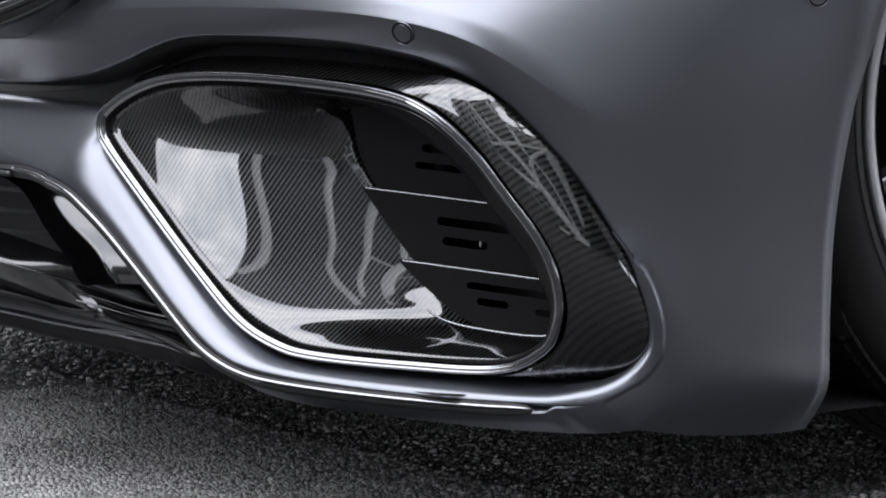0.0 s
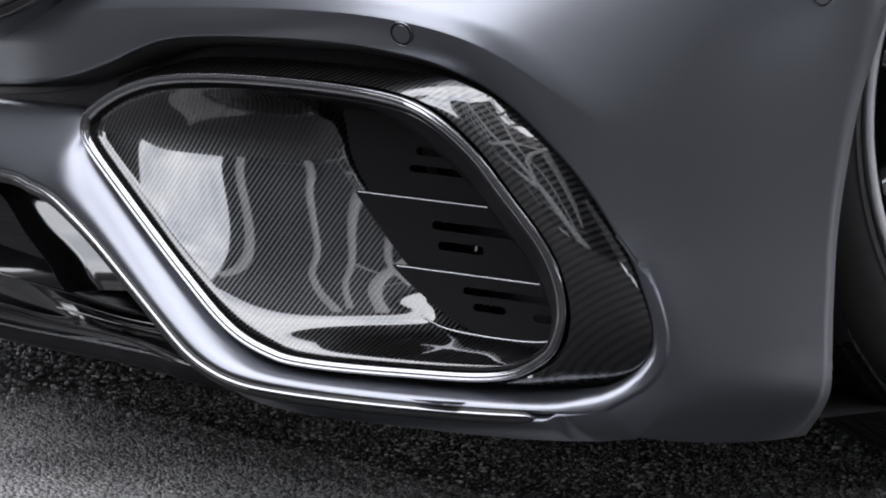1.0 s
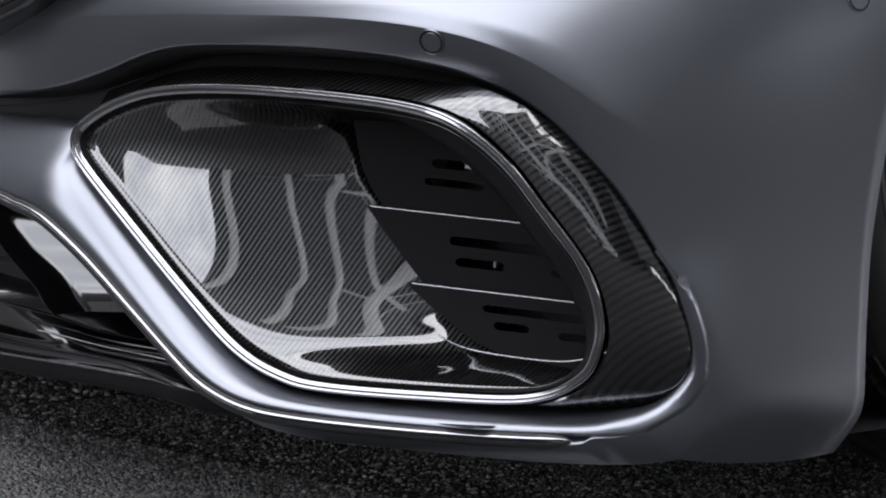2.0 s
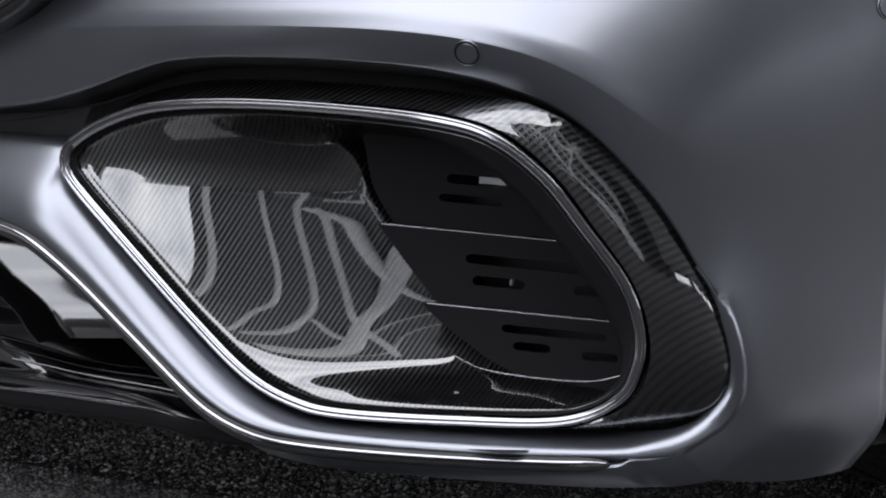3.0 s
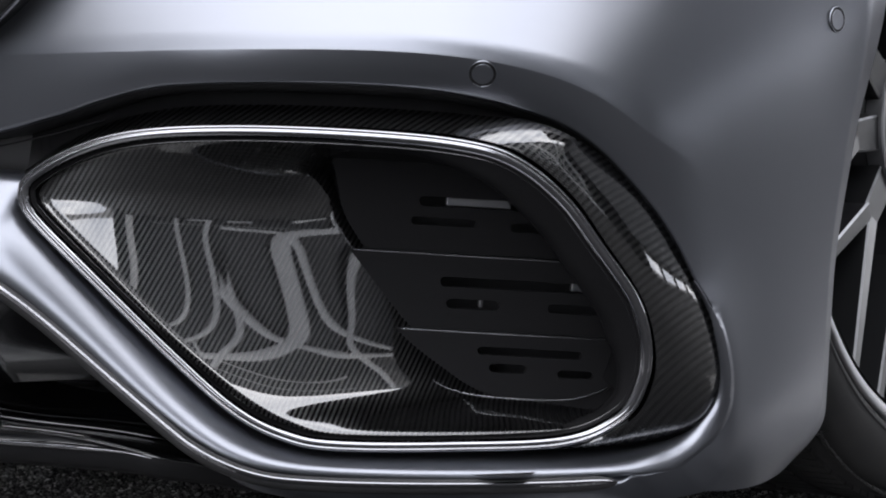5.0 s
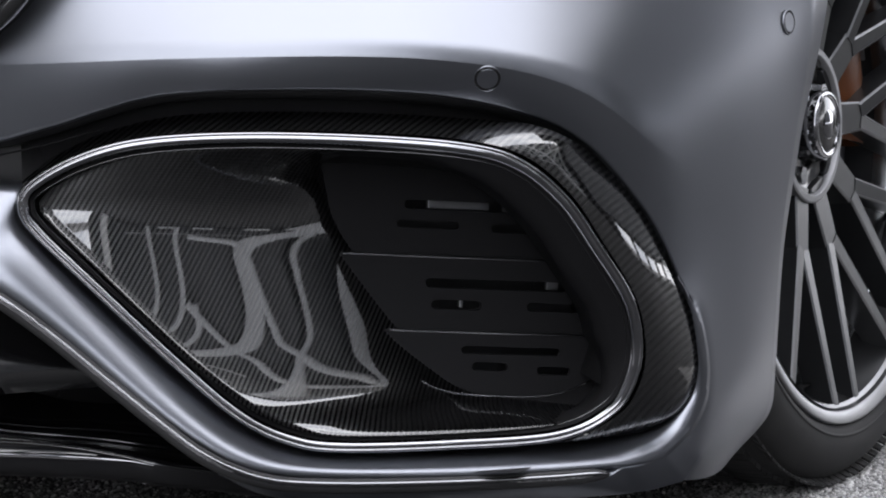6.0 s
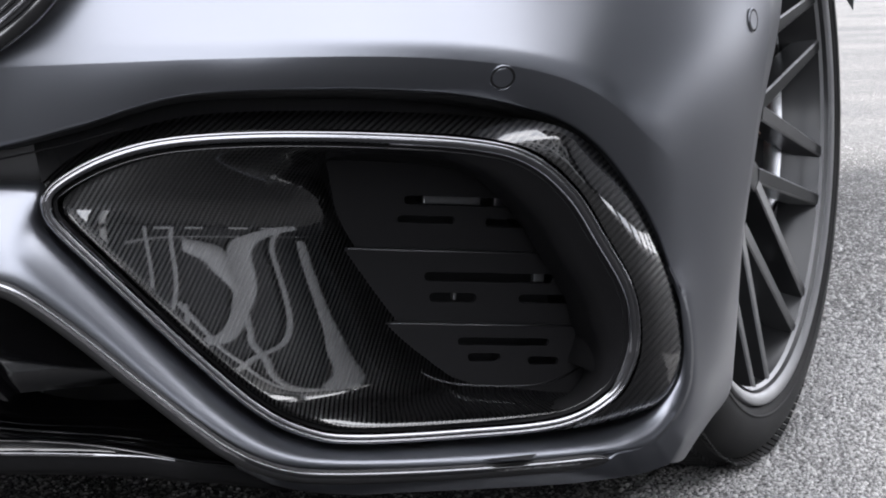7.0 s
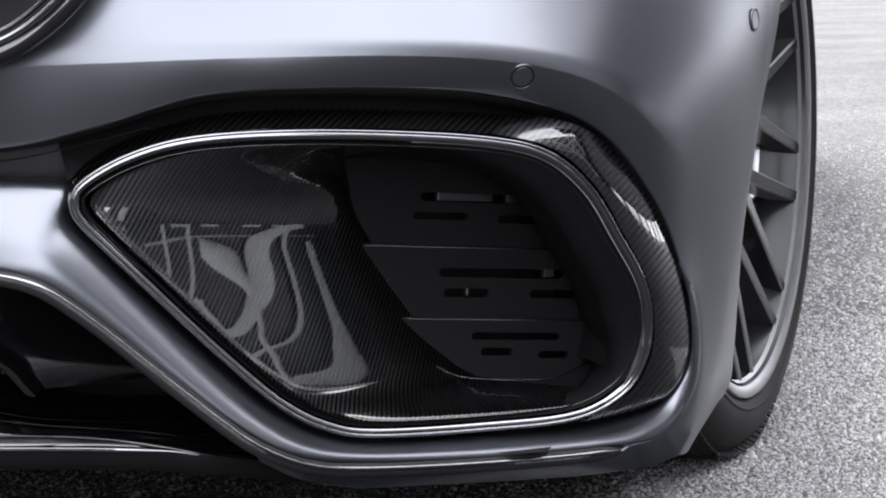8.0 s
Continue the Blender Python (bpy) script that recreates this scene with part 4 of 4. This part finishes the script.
part("splitter_deck", sheet(rows), GLOSS_BLACK, splitter, "gloss black deck of the splitter")
part("splitter_bead", sweep(e1[:96], round_profile(0.0024, 0.0024, 8), Vector((0.2, -0.9, 0.3))), GLOSS_BLACK, splitter)
part("deck_bead", sweep(e2, round_profile(0.0026, 0.0026, 8), Vector((0.2, -0.9, 0.3))), GLOSS_BLACK, splitter)
for t, z in ((0.72, 0.002), (0.45, 0.001)):
    line = [a.lerp(c, t) + Vector((0, 0, z - 0.003)) for a, c in zip(lead, e2)][48:100]
    part("deck_bead", sweep(line, round_profile(0.0020, 0.0020, 8), Vector((0.2, -0.9, 0.3))), GLOSS_BLACK, splitter)
rows = [[Vector((x, 0.16 + 0.1 * (x + 0.3), z)) for x in (-1.7, -0.75, -0.5, -0.3, -0.05)] for z in (0.13, 0.25, 0.36)]
intake = part("centre_intake", sheet(rows), BLACK, car, "dark void of the centre intake")
for k in range(7):
    bm = bmesh.new()
    box(bm, (0.5, 0.012, 0.005), Matrix.Translation((-0.54, 0.035, 0.165 + 0.022 * k)) @ Matrix.Rotation(radians(14), 4, "Z"), 0.0015)
    part("intake_bar", bm, BLACK, intake)
bm = bmesh.new()
box(bm, (0.010, 0.02, 0.17), Matrix.Translation((-0.315, 0.085, 0.235)) @ Matrix.Rotation(radians(18), 4, "Y"), 0.003)
part("intake_post", bm, GLOSS_BLACK, intake)

# hidden body: underside, bonnet and wing, wheel housing
rows = [[Vector((x, y, z)) for x in (-1.70, -0.8, -0.1, 0.12)] for y, z in ((0.02, 0.125), (0.30, 0.12), (1.2, 0.13), (3.9, 0.15))]
part("undertray", sheet(rows), BLACK, car, "black plastic undertray")
top_row = [o for o in O if o.z > 0.52]
rows = [top_row, [o + Vector((-0.02 if o.x > 0 else 0, 0.09, 0.07)) for o in top_row], [Vector((min(o.x, 0.20), 0.62 - 0.12 * max(0, o.x / 0.25), 0.80 - 0.10 * max(0, o.x / 0.25))) for o in top_row]]
part("bonnet_edge", sheet(rows), PAINT, car, "satin grey leading edge of the bonnet")

# rest of the body, lofted over the car's length about its middle
MID_X = -0.66
def body_section(y, half, low, high, crown):
    row = []
    for k in range(-12, 13):
        u = k / 12
        side = math.copysign(abs(u) ** 0.55, u)
        row.append(Vector((MID_X + half * side * (1 - crown * (1 - abs(u)) ** 2), y, low + (high - low) * (1 - abs(u) ** 3.2))))
    return row
shell = [(0.56, 0.88, 0.66, 0.80, 0.0), (0.75, 0.90, 0.70, 0.86, 0.0), (1.15, 0.90, 0.72, 0.94, 0.0), (1.45, 0.90, 0.74, 1.02, 0.0), (1.95, 0.90, 0.76, 1.34, 0.15), (2.35, 0.90, 0.77, 1.42, 0.2), (3.1, 0.90, 0.78, 1.40, 0.2), (3.8, 0.89, 0.78, 1.20, 0.1), (4.35, 0.86, 0.78, 0.98, 0.0), (4.7, 0.80, 0.70, 0.86, 0.0), (4.76, 0.78, 0.35, 0.60, 0.0)]
part("upper_body", sheet([body_section(*s) for s in shell]), PAINT, car, "satin grey bonnet, roof and boot", 50)
for s in (1, -1):
    rows = [[Vector((MID_X + s * (0.76 - tuck), y, z)) for y in (1.10, 1.8, 2.6, 3.18)] for z, tuck in ((0.18, 0.05), (0.30, 0.0), (0.55, -0.005), (0.76, 0.0), (0.80, 0.03))]
    part("door_panel", sheet(rows), PAINT, car, "satin grey side panel between the wheels")
    rows = [[Vector((MID_X + s * 0.70, 3.6 + r * math.cos(radians(a)), max(0.2, 0.343 + r * math.sin(radians(a))))) for a in range(-20, 201, 10)] for r in (0.375, 0.42, 0.50)]
    part("rear_wing", sheet(rows), PAINT, car, "satin grey rear wing round the wheel")
rows = []
for x in (0.225, 0.215, -0.16):
    rows.append([Vector((x, 0.687 + 0.362 * math.cos(radians(a)), 0.343 + 0.39 * math.sin(radians(a)))) for a in range(-32, 214, 6)])
part("wheel_housing", sheet(rows), BLACK, car, "black wheel housing liner")
rows = [[Vector((0.268, 0.687 + r * math.cos(radians(a)), max(0.16, 0.343 + r * math.sin(radians(a)) * (1.0 if r < 0.5 else 0.9)))) for a in range(-20, 140, 6)] for r in (0.395, 0.42, 0.72)]
part("wing", sheet(rows), PAINT, car, "satin grey front wing above the wheel")
bm = bmesh.new()
box(bm, (0.10, 1.6, 0.10), Matrix.Translation((0.10, 1.9, 0.2)), 0.02)
part("side_skirt", bm, PAINT, car, "satin grey side skirt")
# rear tyres, out of sight, carry the body
bm = lathe([(0.26, 0.0), (0.33, 0.0), (0.343, -0.03), (0.343, -0.23), (0.33, -0.26), (0.26, -0.26)], 48)
bm.transform(Matrix.Translation((0.02, 3.6, 0.343)))
part("rear_tyre", bm, RUBBER, car)
for y in (0.687, 3.6):
    bm = lathe([(0.0001, -0.02), (0.26, -0.02), (0.33, 0.0), (0.343, -0.03), (0.343, -0.23), (0.33, -0.26), (0.0001, -0.26)], 48)
    bm.transform(Matrix.Translation((-1.42, y, 0.343)))
    part("tyre", bm, RUBBER, car)
bm = bmesh.new()
box(bm, (0.10, 1.9, 0.12), Matrix.Translation((-1.62, 2.1, 0.2)), 0.02)
part("side_skirt", bm, PAINT, car)

# ---- front wheel, steered slightly ----
WHEEL = Matrix.Translation((0.2479, 0.6869, 0.3431)) @ Matrix.Rotation(radians(-10.28), 4, "Z")
def wheel_part(name, bm, mat, label="", sharp=None):
    ob = part(name, bm, mat, wheel, label, sharp)
    return ob
bm = lathe([(0.270, -0.004), (0.2685, -0.012), (0.262, -0.03), (0.2515, -0.05), (0.2475, -0.12), (0.252, -0.20), (0.272, -0.235), (0.285, -0.24)], 120)
wheel = part("front_wheel", bm, WHEEL_GREY, car, "dark grey ten-spoke alloy wheel with bright lip")
wheel.matrix_world = WHEEL
# bright ring standing in for the sky's reflection inside the barrel
wheel_part("barrel_glint_band", lathe([(0.2492, -0.050), (0.2478, -0.053), (0.2462, -0.066), (0.2460, -0.069)], 120), MACHINED, "bright band for the sky's reflection in the rim barrel")
wheel_part("rim_lip", lathe([(0.2660, -0.012), (0.2725, -0.0050), (0.2745, -0.0030), (0.2775, -0.0022), (0.2825, -0.0006), (0.2843, -0.0010), (0.2846, -0.010), (0.276, -0.02)], 120), SILVER, "matte silver rim lip")
tyre_profile = [(0.278, -0.012), (0.2848, -0.0060), (0.2865, -0.0035), (0.2900, -0.0010), (0.2970, 0.0012), (0.3060, 0.0008), (0.3150, -0.0015), (0.3230, -0.0055), (0.3295, -0.0110), (0.3345, -0.0180), (0.3385, -0.027), (0.3412, -0.040), (0.3425, -0.06), (0.343, -0.11), (0.3425, -0.17), (0.338, -0.215), (0.325, -0.238), (0.300, -0.245), (0.279, -0.235)]
bm = lathe(tyre_profile, 180)
tyre = wheel_part("tyre", bm, RUBBER, "black low-profile tyre with fine shoulder tread")
# shoulder tread blocks and sidewall rings
bm = bmesh.new()
for i in range(150):
    a = 2 * math.pi * i / 150
    m = Matrix.Rotation(a, 4, "X") @ Matrix.Translation((-0.024, 0, 0.3375)) @ Matrix.Rotation(radians(-26), 4, "Y")
    box(bm, (0.026, 0.0095, 0.0020), m, 0.0)
tread = part("tread_shoulder", bm, RUBBER, tyre)
tagged(tread, kind="stuff")
bm = bmesh.new()
for i in range(150):
    a = 2 * math.pi * (i + 0.5) / 150
    for x, w in ((-0.052, 0.032), (-0.098, 0.036), (-0.150, 0.036), (-0.195, 0.030)):
        box(bm, (w, 0.0120, 0.005), Matrix.Rotation(a, 4, "X") @ Matrix.Translation((x, 0, 0.3425)))
tagged(part("tread_band", bm, RUBBER, tyre), kind="stuff")
bm = lathe([(0.2935, 0.0006), (0.2942, 0.0019), (0.2955, 0.0022), (0.2968, 0.0012)], 180)
part("sidewall_rib", bm, RUBBER, tyre)
def bar(bm, p, q, w0, w1, d0, d1, chamfer=0.28):
    """A tapered spoke limb from p to q, faceted, lying in the wheel's face."""
    ax = (q - p).normalized()
    side = ax.cross(Vector((1, 0, 0))).normalized()
    fr = Vector((1, 0, 0)) - ax * ax.x
    fr.normalize()
    rings = []
    for c, w, d in ((p, w0, d0), (q, w1, d1)):
        k = 0.0018 / w
        rings.append([bm.verts.new(c + side * (w * a) + fr * b4) for a, b4 in ((-0.54, -d), (-0.5, -0.0016), (-0.5 + k, 0.0), (0.5 - k, 0.0), (0.5, -0.0016), (0.54, -d))])
    for i in range(6):
        f = bm.faces.new((rings[0][i - 1], rings[0][i], rings[1][i], rings[1][i - 1]))
        f.material_index = 1 if i in (2, 4) else 0
    bm.faces.new(rings[0])
    bm.faces.new(list(reversed(rings[1])))
def polar(r, a, x):
    return Vector((x, r * math.cos(radians(a)), r * math.sin(radians(a))))
SPOKE0 = 0.6
def spoke_mesh():
    bm = bmesh.new()
    bar(bm, polar(0.060, 0, -0.044), polar(0.133, 0, -0.036), 0.034, 0.028, 0.034, 0.034)
    for s in (-1, 1):
        bar(bm, polar(0.122, 2.2 * s, -0.0365), polar(0.271, 12.4 * s, -0.010), 0.0175, 0.0125, 0.034, 0.026)
    bmesh.ops.recalc_face_normals(bm, faces=bm.faces[:])
    return bm
first = wheel_part("spoke", spoke_mesh(), WHEEL_GREY, "dark grey forked spoke")
first.data.materials.append(SPOKE_EDGE)
for k in range(10):
    ob = first if k == 0 else new("spoke", first.data)
    if k:
        ob.parent = wheel
    ob.matrix_basis = Matrix.Rotation(radians(SPOKE0 + 36 * k), 4, "X")
HUB_X = -0.040
def hub_lathe(profile, n):
    return lathe([(r, x + HUB_X) for r, x in profile], n)
wheel_part("hub", hub_lathe([(0.0001, -0.018), (0.055, -0.018), (0.070, -0.017), (0.077, -0.018), (0.079, -0.05)], 64), WHEEL_GREY)
wheel_part("hub_ring", hub_lathe([(0.0665, -0.006), (0.0672, 0.0005), (0.0682, 0.0018), (0.0735, 0.0018), (0.0750, 0.0005), (0.0755, -0.016)], 96), SILVER, "matte silver ring round the hub cover", 35)
wheel_part("hub_cover", hub_lathe([(0.030, 0.002), (0.034, -0.010), (0.045, -0.014), (0.0605, -0.012), (0.0665, -0.006)], 72), GLOSS_BLACK, "gloss black dished hub cover")
wheel_part("hub_cap", hub_lathe([(0.0001, 0.0165), (0.022, 0.0165), (0.0265, 0.0150)], 48), GLOSS_BLACK, "gloss black domed hub cap")
wheel_part("cap_ring", hub_lathe([(0.0265, 0.0150), (0.0280, 0.0172), (0.0310, 0.0168), (0.0325, 0.0140), (0.0325, 0.004), (0.0345, -0.012)], 48), CHROME, "chrome rim of the hub cap")
wheel_part("cap_emblem", hub_lathe([(0.0001, 0.0190), (0.011, 0.0186), (0.014, 0.0168)], 32), CHROME, "plain chrome emblem disc")
for k in range(5):
    bm = bmesh.new()
    bmesh.ops.create_cone(bm, cap_ends=True, segments=6, radius1=0.010, radius2=0.009, depth=0.018)
    bm.transform(Matrix.Rotation(radians(72 * k + 18), 4, "X") @ Matrix.Translation((-0.012 + HUB_X, 0, 0.050)) @ Matrix.Rotation(radians(90), 4, "Y"))
    wheel_part("wheel_bolt", bm, MACHINED, "bright hexagon wheel bolt")
wheel_part("brake_disc", lathe([(0.085, -0.085), (0.205, -0.085), (0.207, -0.088), (0.207, -0.118), (0.085, -0.118)], 96), STEEL, "drilled steel brake disc", 30)
for a in (-58, -84, -20, 14, 48, 120, 200):
    bm = bmesh.new()
    box(bm, (0.018, 0.014, 0.003), Matrix.Rotation(radians(a - 90), 4, "X") @ Matrix.Translation((-0.085, 0, 0.2462)), 0.0008)
    wheel_part("balance_weight", bm, SILVER, "small silver balance weight")
# caliper hugging the disc
rows = []
for r, x in ((0.130, -0.080), (0.132, -0.062), (0.150, -0.052), (0.190, -0.050), (0.214, -0.056), (0.222, -0.075), (0.222, -0.125)):
    rows.append([polar(r * 0.86, a, x) for a in range(-10, 44, 3)])
wheel_part("brake_caliper", sheet(rows), BRONZE, "bronze brake caliper", 40)

# the far side of the nose mirrors the near side
for ob in [c for c in car.children if c.name.split(".")[0] in ("bumper_skin", "trim_ring", "carbon_brow", "carbon_scoop", "lower_strip", "intake_cheek", "pod_backing", "wing", "grille", "bonnet_edge")]:
    bm = bmesh.new()
    bm.from_mesh(ob.data)
    bm.transform(Matrix.Translation((2 * MID_X, 0, 0)) @ Matrix.Scale(-1, 4, (1, 0, 0)))
    bmesh.ops.reverse_faces(bm, faces=bm.faces[:])
    part(ob.name.split(".")[0], bm, ob.data.materials[0], car)

# ---- surroundings that the paint and carbon mirror ----
stand = thing("grandstand", "dark building with pale curved ribs over its front", "building")
STAND_BEARING, STAND_AWAY = -30.0, 12.0
def before_stand(bearing, rise, out=0.35):
    """A place before the stand's front, by bearing and rise in degrees from the car's nose."""
    far = (STAND_AWAY - out) / math.cos(radians(bearing - STAND_BEARING))
    return Vector((far * math.cos(radians(bearing)), far * math.sin(radians(bearing)), 0.30 + far * math.tan(radians(rise))))
STAND_OUT = Vector((-math.cos(radians(STAND_BEARING)), -math.sin(radians(STAND_BEARING)), 0.0))
STAND_TURN = Matrix.Rotation(radians(STAND_BEARING), 4, "Z")
bm = bmesh.new()
box(bm, (8.0, 20.0, 10.2), STAND_TURN @ Matrix.Translation((STAND_AWAY + 4.0, 2.5, 5.1)), 0.05)
part("long_block", bm, FACADE, stand, "dark panelled long block")
bm = bmesh.new()
box(bm, (8.3, 20.3, 0.16), STAND_TURN @ Matrix.Translation((STAND_AWAY + 3.9, 2.5, 10.28)), 0.04)
part("roof_edge", bm, FACADE, stand, "dark flat roof edge")
def rib(points, w, taper=None):
    """A curved flat rib standing before the front."""
    return sweep(spline([before_stand(*p) for p in points], 48), round_profile(w, 0.10, 8), STAND_OUT, taper=taper)
RIBS = [([(-1, -1), (-10, 4), (-16.5, 7), (-18.5, 11), (-20, 16), (-26, 23), (-33, 30), (-38, 38)], 0.85, "broad pale curved rib"),
        ([(-4, 2), (-6, 8), (-8, 13), (-10.5, 21), (-6, 32), (-4, 36)], 0.32, "pale slender curved rib"),
        ([(-31, 3), (-18.5, 6), (-15, 11), (-13, 15), (-4, 24), (8, 31)], 0.32, "pale slender curved rib"),
        ([(-34, -1), (-35, 7), (-35.5, 14), (-38, 22), (-44, 34)], 0.32, "pale slender curved rib"),
        ([(-43, -1), (-42, 10), (-43, 16), (-46, 22), (-46, 35)], 0.30, "pale slender curved rib"),
        ([(-34, 9), (-25, 14.5), (-10, 24.5), (6, 30)], 0.32, "pale slender curved rib"),
        ([(-32, 9), (-30, 14), (-30, 24), (-26, 36)], 0.32, "pale slender curved rib"),
        ([(-37, 22), (-31, 28.5), (-22, 28.4), (-14, 27)], 0.18, "pale slender curved rib"),
        ([(-38, 34), (-26, 33.6), (-12, 33)], 0.14, "pale slender curved rib"),
        ([(-57, -1), (-57, 8), (-57.5, 15), (-59, 22), (-61.5, 28)], 0.60, "broad pale curved rib")]
for points, w, label in RIBS:
    part("curved_rib", rib(points, w), PALE, stand, label)
part("curved_rib", rib([(0.5, 6), (1.4, 11), (2.0, 17), (2.4, 23), (5, 30)], 1.3, lambda f: 0.1 + 0.9 * math.sin(math.pi * min(1.0, 0.05 + f * 0.9))), PALE, stand, "pale leaf-shaped rib")
part("foot_rail", rib([(-50, 1.2), (-30, 2.2), (-14, 3.4), (2, 4.8)], 0.05), PALE, stand, "thin pale foot rail")
# pale panels added for the bright horizon gaps that the carbon mirrors
for y in (-1.4, 0.6, 3.2, 5.0):
    bm = bmesh.new()
    box(bm, (0.3, 1.1, 0.16), STAND_TURN @ Matrix.Translation((STAND_AWAY - 0.8, y, 0.20)), 0.02)
    part("horizon_gap_panel", bm, PALE, stand, "low pale panel for a bright horizon gap")
# unseen block, added to keep the flank's reflection dark
bm = bmesh.new()
box(bm, (6.0, 11.5, 8.3), Matrix.Translation((14.0, 8.25, 5.05)), 0.05)
part("side_block", bm, FACADE, stand, "dark unseen block added to darken the flank's reflection")
for k in range(6):
    bm = bmesh.new()
    box(bm, (0.35, 0.35, 0.95), Matrix.Translation((11.4, 3.2 + 2.0 * k, 0.475)), 0.03)
    part("stub_column", bm, FACADE, stand, "short dark column under the side block")
# unseen flat sheet added overhead to keep the flank dark, with pale beams under it
bm = bmesh.new()
outline = [(9.4, -0.6), (4.4, 0.6), (4.4, 6.6), (14.0, 6.6)]
low, high = ([bm.verts.new((x, y, z)) for x, y in outline] for z in (9.18, 9.42))
bm.faces.new(list(reversed(low)))
bm.faces.new(high)
for i in range(len(outline)):
    bm.faces.new((low[i - 1], low[i], high[i], high[i - 1]))
part("canopy", bm, FACADE, stand, "dark flat sheet added overhead to darken the flank")
for k in range(3):
    for lean in (-1, 1):
        bm = bmesh.new()
        box(bm, (5.6, 0.12, 0.14), STAND_TURN @ Matrix.Translation((STAND_AWAY - 2.6, 6.2 + 1.4 * k, 9.10)) @ Matrix.Rotation(radians(16 * lean), 4, "Z"), 0.02)
        part("overhead_beam", bm, PALE, stand, "pale slanting beam under the added overhead sheet")
# unseen dark block, added to darken what bumper and scoop mirror
unseen_block = thing("unseen_block", "dark unseen block added to darken the bumper's reflections", "building")
bm = bmesh.new()
box(bm, (17.3, 4, 15.0), Matrix.Translation((-9.5, -18, 7.5)), 0.05)
part("body", bm, FACADE, unseen_block)
bm = bmesh.new()
box(bm, (17.7, 4.4, 0.25), Matrix.Translation((-9.5, -18, 15.13)), 0.03)
part("roof_slab", bm, PALE, unseen_block, "pale top slab of the added unseen block")
# second unseen block, added so the nose's left side mirrors dark
wall = thing("unseen_side_block", "dark unseen block added to darken the nose's left side", "building")
bm = bmesh.new()
box(bm, (16, 4, 13.4), Matrix.Translation((-13.6, -10, 6.7)), 0.05)
part("body", bm, FACADE, wall)
bm = bmesh.new()
box(bm, (16.4, 4.4, 0.25), Matrix.Translation((-13.6, -10, 13.53)), 0.03)
part("roof_slab", bm, PALE, wall, "pale top slab of the added unseen block")
